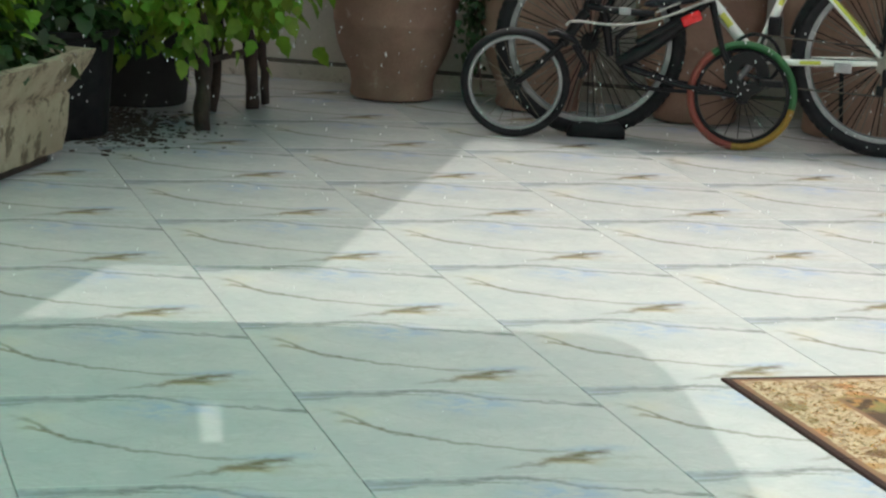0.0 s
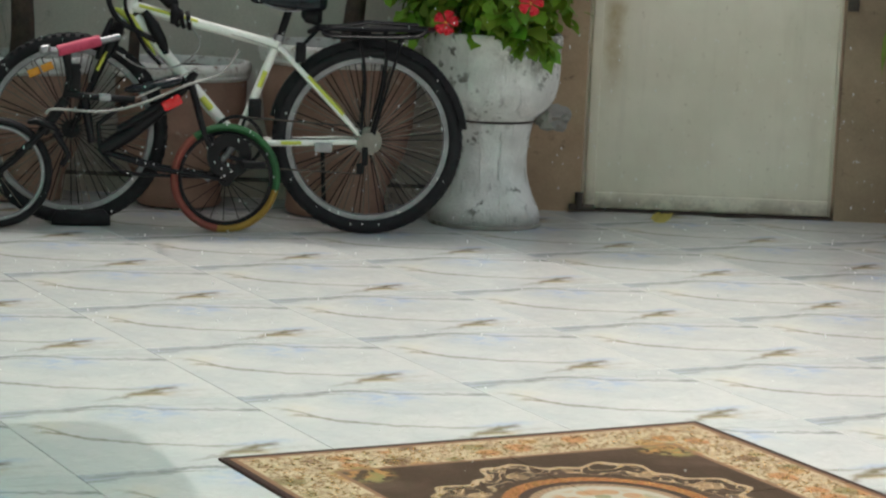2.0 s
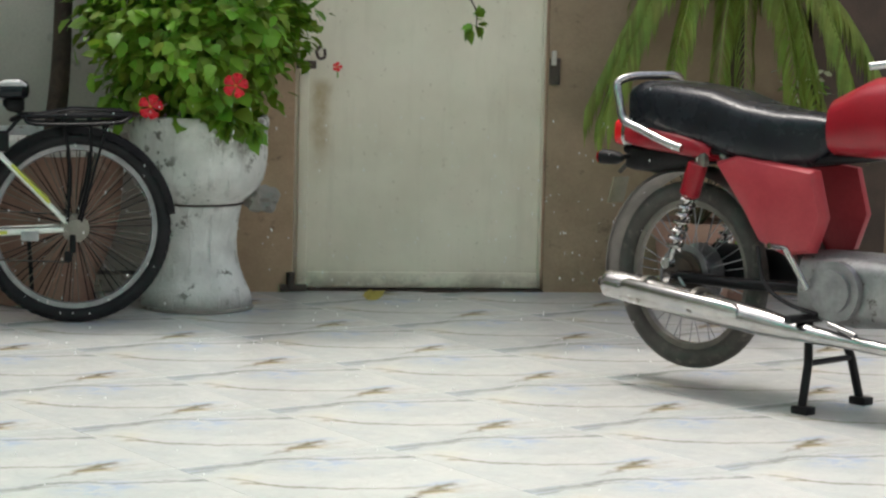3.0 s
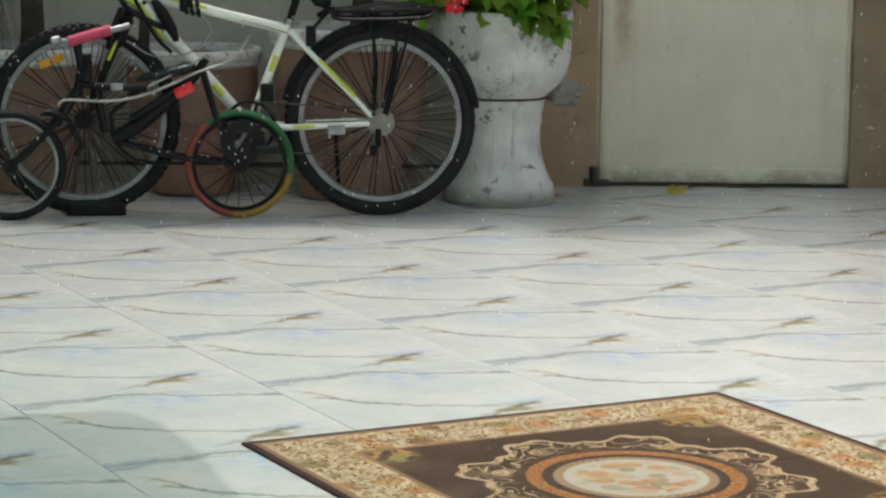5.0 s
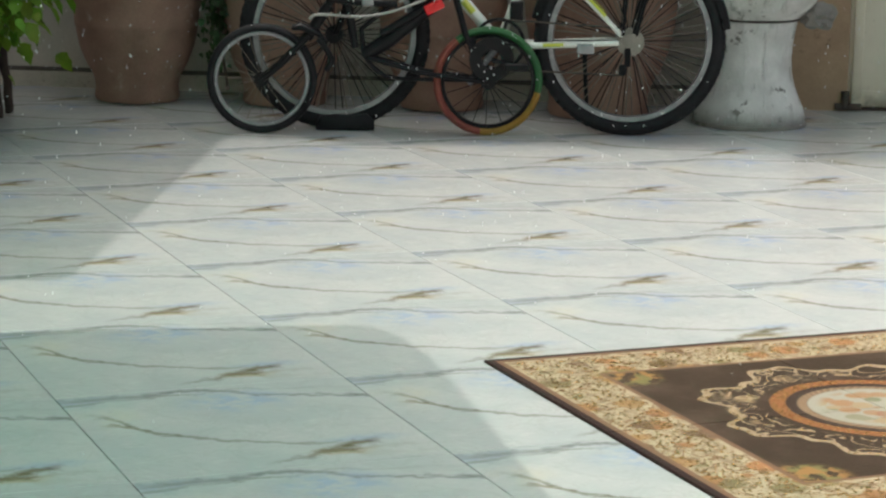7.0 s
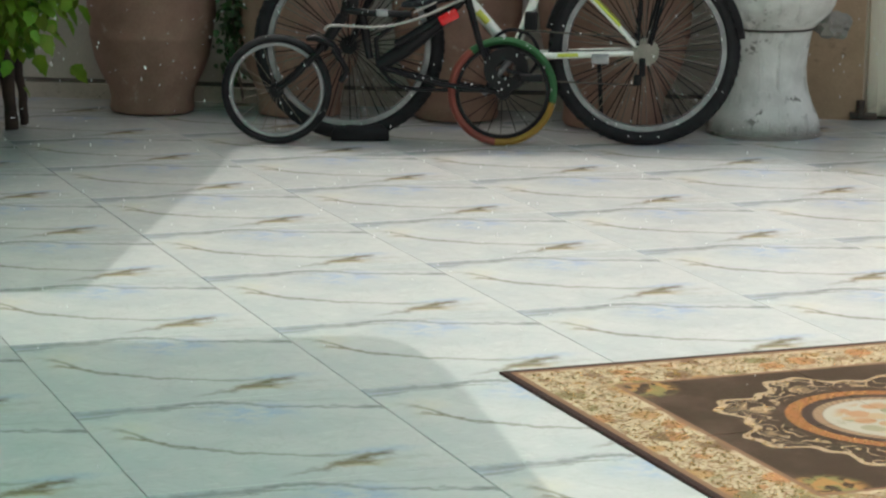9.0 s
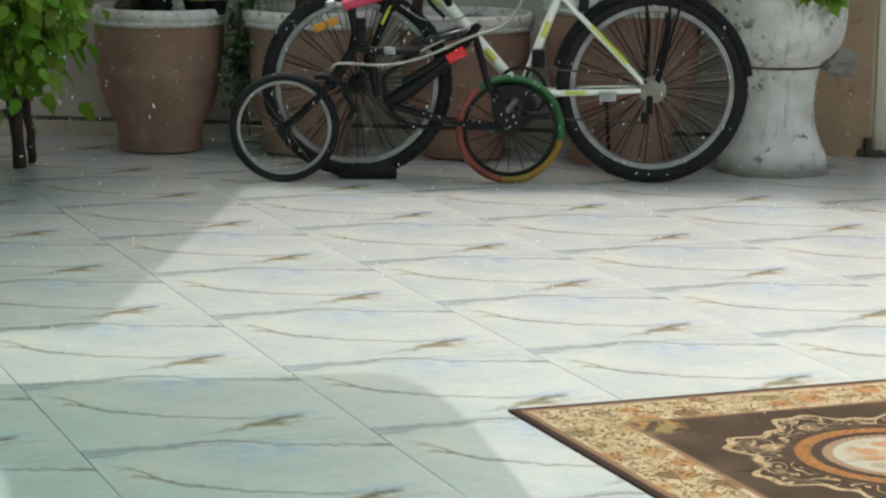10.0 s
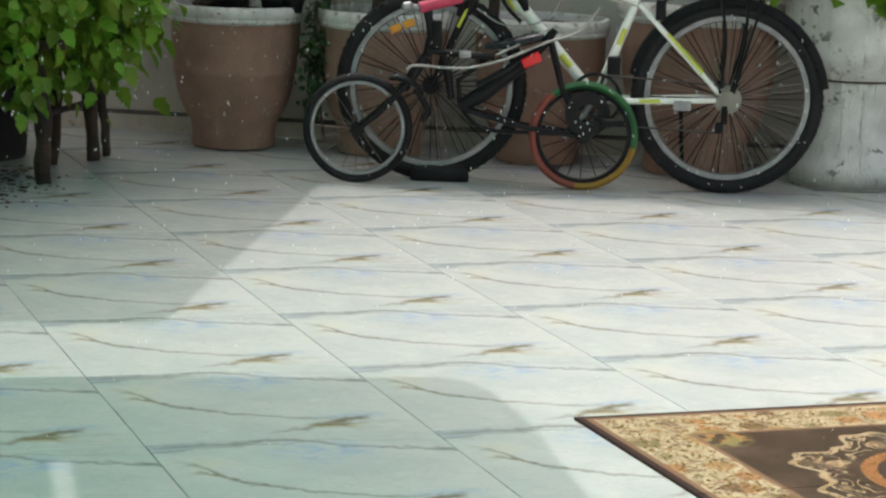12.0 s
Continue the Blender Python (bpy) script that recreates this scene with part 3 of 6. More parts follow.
def box(bm, lo, hi, bevel=0.0, m=None):
    lo, hi = Vector(lo), Vector(hi)
    made = bmesh.ops.create_cube(bm, size=1.0, matrix=(m or Matrix()) @ Matrix.Translation((lo + hi) / 2) @ Matrix.Diagonal((*(hi - lo), 1)))
    if bevel:
        edges = list({e for v in made["verts"] for e in v.link_edges})
        bmesh.ops.bevel(bm, geom=edges, offset=bevel, segments=2, profile=0.5, affect="EDGES")
    return bm


def rings(bm, loops, closed=False, caps=True):
    """Skins loops of points that all have the same count."""
    vs = [[bm.verts.new(p) for p in loop] for loop in loops]
    n = len(vs[0])
    pairs = list(zip(vs, vs[1:])) + ([(vs[-1], vs[0])] if closed else [])
    for a, b in pairs:
        for i in range(n):
            bm.faces.new((a[i], a[(i + 1) % n], b[(i + 1) % n], b[i]))
    if caps and not closed:
        bm.faces.new(vs[0][::-1])
        bm.faces.new(vs[-1])
    return bm


def smooth_path(points, steps=5):
    """A Catmull-Rom curve through the points."""
    p = [Vector(q) for q in points]
    p = [2 * p[0] - p[1], *p, 2 * p[-1] - p[-2]]
    out = []
    for a, b, c, d in zip(p, p[1:], p[2:], p[3:]):
        for i in range(steps):
            t = i / steps
            out.append(0.5 * (2 * b + (c - a) * t + (2 * a - 5 * b + 4 * c - d) * t * t + (3 * b - a - 3 * c + d) * t ** 3))
    return [*out, p[-2]]


def tube(bm, points, radius, sides=10, curve=0):
    """A round bar along points; radius may be a list, one for each point."""
    pts = smooth_path(points, curve) if curve else [Vector(q) for q in points]
    if isinstance(radius, (int, float)):
        rad = [radius] * len(pts)
    else:
        rad = [float(q) for q in np.interp(np.linspace(0, 1, len(pts)), np.linspace(0, 1, len(radius)), radius)]
    loops, side = [], None
    for i, p in enumerate(pts):
        d = (pts[min(i + 1, len(pts) - 1)] - pts[max(i - 1, 0)]).normalized()
        if side is None:
            side = d.orthogonal().normalized()
        side = (side - d * side.dot(d)).normalized()
        up = d.cross(side)
        loops.append([p + rad[i] * (side * math.cos(a) + up * math.sin(a)) for a in (2 * math.pi * j / sides for j in range(sides))])
    return rings(bm, loops)


def lathe(bm, profile, sides=40, centre=(0, 0, 0), wobble=0.0, ribs=0, rib=0.0):
    """Turns (radius, z) pairs about the z axis."""
    c = Vector(centre)
    loops = []
    for r, z in profile:
        loop = []
        for j in range(sides):
            a = 2 * math.pi * j / sides
            q = r * (1 + wobble * noise.noise((math.cos(a) * 2, math.sin(a) * 2, z * 6))) + (rib if ribs and j % 2 else 0.0)
            loop.append(c + Vector((q * math.cos(a), q * math.sin(a), z)))
        loops.append(loop)
    return rings(bm, loops)


def ring(bm, radius, section, sides=56, a0=0.0, a1=360.0):
    """Sweeps a closed section of (dr, y) pairs round the y axis: wheels and mudguards."""
    full = a1 - a0 >= 359.9
    n = sides if full else max(6, int(sides * (a1 - a0) / 360))
    loops = []
    for j in range(n if full else n + 1):
        a = radians(a0 + (a1 - a0) * j / n)
        loops.append([Vector(((radius + dr) * math.cos(a), y, (radius + dr) * math.sin(a))) for dr, y in section])
    return rings(bm, loops, closed=full)


def round_section(r, ry=None, n=10):
    ry = ry or r
    return [(r * math.cos(2 * math.pi * i / n), ry * math.sin(2 * math.pi * i / n)) for i in range(n)]


def loft(bm, sections, sides=20, power=2.6):
    """Superellipse sections across the x axis: x, y, z, half width, half height."""
    loops = []
    for x, y, z, ry, rz in sections:
        loop = []
        for j in range(sides):
            a = 2 * math.pi * j / sides
            c, s = math.cos(a), math.sin(a)
            loop.append(Vector((x, y + ry * math.copysign(abs(c) ** (2 / power), c), z + rz * math.copysign(abs(s) ** (2 / power), s))))
        loops.append(loop)
    return rings(bm, loops)


def disc(bm, centre, radius, half, sides=24):
    """A short drum across the y axis."""
    c = Vector(centre)
    return rings(bm, [[c + Vector((radius * math.cos(2 * math.pi * j / sides), y, radius * math.sin(2 * math.pi * j / sides))) for j in range(sides)] for y in (-half, half)])


def B():
    return bmesh.new()


def slab(points, z0, z1):
    """An upright prism over a plan."""
    return rings(B(), [[Vector((x, y, z0)) for x, y in points], [Vector((x, y, z1)) for x, y in points]])


def leaf_card(bm, at, along, normal, length, width, bend=0.25):
    """One leaf: two bent halves folded along the midrib."""
    side = along.cross(normal).normalized()
    up = side.cross(along).normalized()
    rib = [bm.verts.new(at + along * (length * q) + up * (-bend * length * q * q)) for q in (0.0, 0.34, 0.62, 1.0)]
    for sgn in (1, -1):
        o = [bm.verts.new(at + along * (length * q) + side * (sgn * width * w) + up * (0.14 * width * w - bend * length * q * q)) for q, w in ((0.08, 0.30), (0.28, 0.58), (0.46, 0.44), (0.66, 0.43), (0.84, 0.17))]
        for f in ((rib[0], o[0], o[1], rib[1]), (rib[1], o[1], o[2], rib[2]), (rib[2], o[2], o[3], o[4], rib[3])):
            bm.faces.new(f if sgn > 0 else f[::-1])


def crown(rng, centre, radii, count, size, shell=0.5, droop=0.35, clumps=30):
    """Leaves gathered in clumps in an uneven ellipsoid."""
    bm = B()
    c, r = Vector(centre), Vector(radii)
    heads = []
    for _ in range(clumps):
        d = Vector((rng.gauss(0, 1), rng.gauss(0, 1), rng.gauss(0, 1))).normalized()
        heads.append((d, rng.uniform(shell, 1.0), rng.uniform(0.75, 1.25)))
    for i in range(count):
        d, q, s = heads[i % clumps]
        h = c + Vector((d.x * r.x, d.y * r.y, d.z * r.z)) * q
        p = h + Vector((rng.gauss(0, 1), rng.gauss(0, 1), rng.gauss(0, 1))) * (0.125 * r.length * 0.58)
        out = (p - c).normalized()
        along = (out + Vector((rng.gauss(0, 0.6), rng.gauss(0, 0.6), rng.gauss(0, 0.5) - droop))).normalized()
        nor = (Vector((0, 0, 1)) + out * 0.5 + Vector((rng.gauss(0, 0.4), rng.gauss(0, 0.4), 0))).normalized()
        if abs(along.dot(nor)) > 0.95:
            nor = along.orthogonal()
        ln = size * s * rng.uniform(0.6, 1.25)
        leaf_card(bm, p, along, nor, ln, ln * rng.uniform(0.65, 0.85), rng.uniform(0.1, 0.5))
    return bm


# ---- setting ----
WALL_A = math.atan2(-0.461, 0.887)                     # the wall's direction in plan
WALL = Matrix.Translation((3.335, 1.368, 0)) @ Matrix.Rotation(WALL_A, 4, "Z")   # x along the wall, y into it; 0 at the gate's hinge side
GATE_W = 0.962

ground = solid("ground", slab([(-400, -400), (400, -400), (400, 400), (-400, 400)], -0.5, -0.06), M["ground"], "bare brown earth round the paved yard", "ground", kind="structure")
bed = solid("floor", slab([(-3.6, -9.0), (7.0, -9.0), (7.0, 3.0), (-3.6, 6.0)], -0.06, -0.004), M["grout"], "grey grout bed under the marble-look floor tiles", "floor", kind="structure")


def wall_piece(name, x0, x1, z0, z1, y0, y1, material, label):
    return solid(name, box(B(), (x0, y0, z0), (x1, y1, z1)), material, label, "wall", WALL, kind="structure", smooth=False)


wall_piece("wall_north", -8.0, -2.30, -0.05, 3.22, 0.0, 0.24, M["wall"], "weathered grey plastered boundary wall")
wall_piece("wall_north_middle", -2.30, -0.30, -0.05, 2.84, 0.0, 0.24, M["wall"], "weathered grey plastered boundary wall, lower stretch")
wall_piece("wall_north_lintel", -0.30, GATE_W + 0.13, 2.1, 2.9, 0.01, 0.23, M["wall"], "plastered wall over the steel gate")
wall_piece("pillar_west", -0.42, -0.004, -0.05, 2.1, -0.035, 0.26, M["pillar"], "tan plastered gate pillar with worn edges")
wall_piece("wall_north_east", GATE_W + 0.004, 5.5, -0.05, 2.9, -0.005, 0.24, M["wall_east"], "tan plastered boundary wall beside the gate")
wall_piece("pillar_east", 1.98, 2.30, -0.05, 2.6, -0.07, -0.006, M["timber"], "dark stained timber post against the boundary wall")
wall_piece("baseboard", -6.0, -0.43, -0.03, 0.058, -0.032, 0.002, M["plinth"], "low cement plinth at the wall's foot")
wall_piece("trim", -6.0, -0.43, 0.0585, 0.074, -0.014, 0.002, M["joint"], "dark open joint over the cement plinth")
solid("wall_west", slab([(-3.75, -9.0), (-3.6, -9.0), (-3.6, 6.0), (-3.75, 6.0)], -0.05, 3.22), M["house"], "plain unseen side wall, kept pale to bounce light", "wall", kind="structure", smooth=False)
solid("wall_south", slab([(-3.75, -9.2), (7.0, -9.2), (7.0, -9.0), (-3.75, -9.0)], -0.05, 3.4), M["house"], "plain unseen house wall, kept pale to bounce light", "wall", kind="structure", smooth=False)
# Unseen slab, outlined so that its shadow falls on the left back floor.
solid("shade_slab", slab([(-0.215, 0.484), (0.74, 2.404), (1.05, 3.024), (-1.92, 4.56), (-1.92, -0.23), (-0.98, 0.044), (-0.68, 0.624)], 3.222, 3.36), M["house"], "plain unseen slab added to shade the yard's corner", "roof", kind="structure", smooth=False)


# Unseen sheets; outline and gap are set to shape light on the near floor.
def canopy_sheets(z0, z1):
    """Two fibreglass sheets that meet along x = -0.69, with a short open gap at the joint."""
    a, b, g0, g1, sk = -0.703, -0.663, -0.945, -1.205, -0.036
    plans = ([(-2.3, 0.05), (-0.95, -0.19), (a, -0.2347), (a, g0), (a + sk, g1), (a + sk, -9.0), (-2.3, -9.0)],
             [(b, g0), (b, -0.242), (0.24, -0.405), (0.305, -0.425), (0.345, -0.53), (0.335, -0.75), (0.30, -0.98), (0.17, -1.66), (-0.13, -3.2), (-0.38, -5.0), (-0.45, -9.0), (b + sk, -9.0), (b + sk, g1)],
             [(a, -0.2347), (b, -0.242), (b, g0), (a, g0)],
             [(a + sk, g1), (b + sk, g1), (b + sk, -9.0), (a + sk, -9.0)])
    bm = B()
    for plan in plans:
        rings(bm, [[Vector((x, y, z)) for x, y in plan] for z in (z0, z1)])
    return bm


solid("canopy", canopy_sheets(2.70, 2.712), M["canopy"], "unseen green translucent fibreglass canopy, added to tint the near floor's shade", "canopy", kind="structure", smooth=False)


# ---- gate ----
def build_gate():
    g = thing("door_1", "closed cream-painted sheet-steel gate with a rust stain", "gate", WALL, kind="structure")
    b = box(B(), (0.002, 0.03, 0.008), (GATE_W - 0.002, 0.05, 2.09))
    part("gate_leaf", b, M["gate"], g)
    part("stile", box(B(), (0.014, 0.012, 0.012), (0.052, 0.034, 2.09), 0.005), M["gate"], g)
    part("stile", box(B(), (GATE_W - 0.016, 0.014, 0.012), (GATE_W - 0.008, 0.034, 2.09), 0.002), M["gate"], g)
    part("foot_rail", box(B(), (0.052, 0.018, 0.012), (GATE_W - 0.016, 0.034, 0.070), 0.005), M["gate"], g, "grimy folded foot rail")
    # Added behind the leaf so that no light shows under the gate.
    part("light_stop", box(B(), (0.0, 0.055, 0.0), (GATE_W, 0.085, 0.06)), M["iron"], g)
    # bolt with its keeper, a hanging padlock, floor pin
    bolt = part("latch", box(B(), (0.0, -0.02, 0.845), (0.075, 0.008, 0.875), 0.004), M["iron"], g, "dark iron slide bolt")
    part("knob", tube(B(), [(0.02, -0.02, 0.86), (0.02, -0.05, 0.86)], 0.009), M["iron"], bolt)
    part("hasp", tube(B(), [(0.09, -0.005, 0.93), (0.075, -0.02, 0.91), (0.085, -0.02, 0.885), (0.105, -0.02, 0.89), (0.105, -0.015, 0.92)], 0.006, 8, 4), M["iron"], g)
    part("keeper", box(B(), (GATE_W + 0.004, -0.03, 0.80), (GATE_W + 0.045, -0.006, 0.90), 0.004), M["iron"], g)
    part("keeper_block", box(B(), (GATE_W + 0.008, -0.045, 0.875), (GATE_W + 0.026, -0.028, 0.93), 0.003), M["gate_frame"], g, "pale painted keeper block")
    part("hinge", tube(B(), [(-0.012, -0.045, 0.015), (-0.012, -0.045, 0.075)], 0.016), M["iron"], g, "dark iron foot hinge")
    part("hinge_strap", box(B(), (-0.05, -0.055, 0.004), (0.05, -0.037, 0.03), 0.004), M["iron"], g)
    part("sill", box(B(), (-0.004, -0.01, -0.02), (GATE_W + 0.004, 0.20, 0.004)), M["soil"], g, "dark gap and sill under the gate")


build_gate()


# ---- pots and plants ----
def stem(bm, points, r0, r1, sides=9, curve=4):
    n = len(points) * curve
    return tube(bm, points, [r0, (r0 + r1) / 2, r1], sides, curve)


def big_pot(x, y, turn=0.0, wide=1.0, tall=1.0):
    p = thing("plant_pot", "large terracotta pot with a flaking whitewashed rim", "plant pot", Matrix.Translation((x, y, 0.006)) @ Matrix.Rotation(turn, 4, "Z") @ Matrix.Diagonal((wide, wide, tall, 1)), "terracotta pots along the wall")
    body = [(0.150, 0.0), (0.156, 0.012), (0.152, 0.05), (0.160, 0.09), (0.188, 0.14), (0.211, 0.20), (0.2255, 0.272), (0.2295, 0.279), (0.2285, 0.288), (0.2340, 0.345), (0.2365, 0.351), (0.238, 0.42), (0.238, 0.463), (0.225, 0.466)]
    part("body", lathe(B(), body, 56, wobble=0.02), M["terracotta"], p)
    rim = [(0.234, 0.462), (0.245, 0.466), (0.251, 0.474), (0.249, 0.484), (0.255, 0.494), (0.253, 0.516), (0.246, 0.526), (0.228, 0.526), (0.222, 0.515), (0.222, 0.47)]
    part("rim", lathe(B(), rim, 56, wobble=0.03), M["rim_paint"], p, "flaking whitewashed rim")
    part("soil", lathe(B(), [(0.221, 0.47), (0.222, 0.495), (0.12, 0.505), (0.02, 0.51)], 32, wobble=0.02), M["soil"], p)
    return p


big_pot(0.845, 2.285)
big_pot(1.345, 2.060, 1.1)
big_pot(1.865, 1.800, 2.3)
big_pot(2.345, 1.47, 3.4, 1.18, 1.17)

rng = random.Random(5)


def potted_cactus():
    c = thing("cactus", "dark spiny cactus stump standing in a terracotta pot", "plant", Matrix.Translation((0.80, 2.29, 0.505)))
    part("trunk", lathe(B(), [(0.045, 0.0), (0.042, 0.08), (0.036, 0.2), (0.034, 0.5), (0.03, 0.75), (0.01, 0.8)], 18, ribs=9, rib=0.008, wobble=0.1), M["bark"], c)
    for dx, dz, h in ((-0.06, 0.0, 0.10), (-0.085, 0.0, 0.06), (0.05, 0.0, 0.07)):
        part("offset", lathe(B(), [(0.03, dz), (0.038, dz + h * 0.5), (0.02, dz + h), (0.004, dz + h * 1.1)], 14, (dx, -0.02, 0), 0.15, 7, 0.006), M["bark"], c)
    b = B()
    for _ in range(240):
        a, z = rng.uniform(0, 6.28), rng.uniform(0.02, 0.7)
        s = rng.choice((-0.06, 0.0, 0.0, 0.0, 0.05))
        z = z if s == 0 else rng.uniform(0.01, 0.09)
        o = Vector((s + 0.038 * math.cos(a), 0.038 * math.sin(a), z))
        tube(b, [o, o + Vector((math.cos(a), math.sin(a), rng.uniform(-0.2, 0.8))) * rng.uniform(0.015, 0.05)], [0.002, 0.0006], 4)
    tagged(part("spine", b, M["bark"], c), kind="stuff")


potted_cactus()


def sprig(x, y, z, name, label, leaves, material, stems, size):
    s = thing(name, label, "plant", Matrix.Translation((x, y, z)))
    for pts in stems:
        part("stalk", stem(B(), pts, 0.007, 0.003, 6), M["bark"], s)
    b = B()
    for i in range(leaves):
        pts = stems[i % len(stems)]
        t = rng.uniform(0.25, 1.0)
        q = Vector(pts[0]).lerp(Vector(pts[-1]), t)
        along = Vector((rng.gauss(0, 1), rng.gauss(0, 1), rng.uniform(-0.9, 0.3))).normalized()
        leaf_card(b, q + Vector((rng.gauss(0, 0.012), rng.gauss(0, 0.012), 0)), along, Vector((0.1, -0.3, 1)), size * rng.uniform(0.6, 1.2), size * rng.uniform(0.4, 0.6))
    part("foliage", b, material, s)
    return s


sprig(0.98, 2.20, 0.50, "seedling", "lime-green seedling growing in a terracotta pot", 70, M["leaf_lime"], [((0, 0, 0), (0.0, -0.02, 0.12), (-0.06, -0.02, 0.26)), ((0.01, 0, 0), (0.03, -0.02, 0.10), (0.06, -0.03, 0.22)), ((0, 0.01, 0), (0.01, 0.02, 0.2), (0.0, 0.0, 0.36))], 0.078)


def feathery(x, y, z, n, spread, height, name, label, material, wide=0.006, hang=0.5, seed=3):
    """Fine arching blades that rise and fall over."""
    r = random.Random(seed)
    f = thing(name, label, "plant", Matrix.Translation((x, y, z)))
    b = B()
    for _ in range(n):
        a = r.uniform(0, 6.28)
        reach, h = spread * r.uniform(0.4, 1.0), height * r.uniform(0.6, 1.1)
        prev = None
        side = Vector((-math.sin(a), math.cos(a), 0)) * wide
        for i in range(7):
            t = i / 6
            q = Vector((math.cos(a) * reach * t, math.sin(a) * reach * t, h * (t * (1 + hang) - (hang + hang * 0.9) * t * t)))
            w = side * (1 - 0.85 * t)
            cur = (b.verts.new(q - w), b.verts.new(q + w))
            if prev:
                b.faces.new((prev[0], prev[1], cur[1], cur[0]))
            prev = cur
    tagged(part("foliage", b, material, f), kind="stuff")
    return f


feathery(1.16, 2.16, 0.50, 170, 0.20, 0.62, "asparagus_fern", "fine grey-green fern hanging over the pot rims", M["leaf_dark"], 0.0022, 1.3, 8)
trail = thing("trailing_plant", "dark trailing plant hanging down between two terracotta pots", "plant", Matrix.Translation((1.085, 2.07, 0.50)))
part("stalk", stem(B(), [(0.03, 0.06, 0.0), (0.0, 0.0, 0.05), (-0.005, -0.03, -0.10), (0.01, -0.03, -0.28), (0.035, -0.03, -0.44)], 0.010, 0.005, 7), M["bark"], trail)
part("foliage", crown(random.Random(23), (0.0, -0.02, -0.12), (0.030, 0.028, 0.27), 420, 0.024, 0.1, 0.9, 40), M["leaf_dark"], trail)


def nursery_pot(x, y, z, r, h):
    p = thing("nursery_pot", "small black plastic nursery pot set in a terracotta pot", "plant pot", Matrix.Translation((x, y, z)))
    part("body", lathe(B(), [(r * 0.75, 0.0), (r * 0.78, 0.004), (r * 0.95, h * 0.8), (r * 1.04, h * 0.82), (r * 1.04, h), (r * 0.94, h), (r * 0.9, h * 0.8)], 28), M["plastic"], p)
    part("soil", lathe(B(), [(r * 0.9, h * 0.78), (r * 0.91, h * 0.86), (0.01, h * 0.9)], 20), M["soil"], p)


nursery_pot(0.80, 2.17, 0.512, 0.066, 0.075)
nursery_pot(0.945, 2.15, 0.512, 0.046, 0.050)
nursery_pot(1.015, 2.12, 0.512, 0.040, 0.050)


def potted_tree(x, y, points, r0, label, crown_at, radii, leaves, size, seed, material):
    t = thing("potted_tree", label, "tree", Matrix.Translation((x, y, 0.505)))
    part("trunk", stem(B(), points, r0, r0 * 0.6, 12, 6), M["bark"], t)
    top = Vector(points[-1])
    r = random.Random(seed)
    for i in range(7):
        a = i * 0.9
        e = Vector(crown_at) + Vector((math.cos(a) * radii[0], math.sin(a) * radii[1], r.uniform(-0.4, 0.7) * radii[2])) * 0.75
        m = top.lerp(e, 0.5) + Vector((0, 0, 0.08))
        part("limb", stem(B(), [top, m, e], r0 * 0.45, 0.006, 7), M["bark"], t)
    part("crown", crown(r, crown_at, radii, leaves, size, 0.3, 0.3, 60), material, t)
    return t


potted_tree(1.345, 2.075, [(0, 0, -0.02), (0.005, 0, 0.15), (-0.02, 0.01, 0.6), (-0.03, 0.0, 1.5)], 0.048, "dark-trunked shrub growing in a terracotta pot", (0, 0.16, 1.35), (0.34, 0.18, 0.28), 520, 0.10, 21, M["leaf_dark"])
potted_tree(2.44, 1.585, [(0, 0, -0.02), (0.0, 0, 0.1), (0.03, 0.0, 0.45), (0.02, -0.05, 1.3)], 0.047, "dark-trunked small tree growing in a terracotta pot", (0.06, 0.13, 1.42), (0.28, 0.15, 0.27), 400, 0.09, 22, M["leaf_dark"])
b = stem(B(), [(0, 0, -0.02), (0.01, 0, 0.3), (0.0, 0.02, 0.8), (0.02, 0.08, 1.25)], 0.022, 0.012)
shrub = thing("potted_shrub", "thin dark stem growing in a terracotta pot", "plant", Matrix.Translation((1.70, 1.87, 0.50)))
part("stalk", b, M["bark"], shrub)
part("crown", crown(random.Random(31), (0, 0.12, 1.20), (0.24, 0.16, 0.24), 280, 0.07), M["leaf_dark"], shrub)


def wall_creeper():
    """Unseen creeper, added along the top of the boundary wall to throw dappled shade."""
    c = thing("wall_creeper", "unseen dark green leafy creeper added on the wall top to dapple the floor", "creeper", WALL @ Matrix.Translation((0, 0.11, 3.2)))
    r = random.Random(61)
    part("trunk", tube(B(), [(-2.2, 0, -0.33), (-1.6, 0.04, -0.32), (-0.7, -0.03, -0.33), (-0.35, 0.0, -0.32), (-0.2, 0.03, -0.26), (1.0, 0.0, -0.26), (2.2, 0.02, -0.25)], [0.03, 0.028, 0.022, 0.015], 9, 6), M["bark"], c)
    for x, z, h, w, n in ((-2.0, -0.34, 0.14, 0.26, 60), (-1.5, -0.34, 0.08, 0.30, 50), (-1.0, -0.34, 0.12, 0.32, 70), (-0.55, -0.34, 0.44, 0.40, 170), (-0.05, -0.28, 0.66, 0.46, 270), (0.45, -0.28, 0.60, 0.46, 250), (0.9, -0.28, 0.46, 0.42, 210), (1.45, -0.28, 0.34, 0.38, 150), (2.1, -0.28, 0.24, 0.34, 120)):
        part("limb", stem(B(), [(x - 0.05, 0, z + 0.03), (x, -0.03, z + h * 0.6), (x + 0.08, -0.05, z + h * 1.5)], 0.014, 0.004, 7), M["bark"], c)
        part("crown", crown(r, (x, -0.04, z + h), (w, 0.24, h * 1.0), n, 0.12, 0.1, 0.4, 24), M["leaf_dark"], c)


wall_creeper()


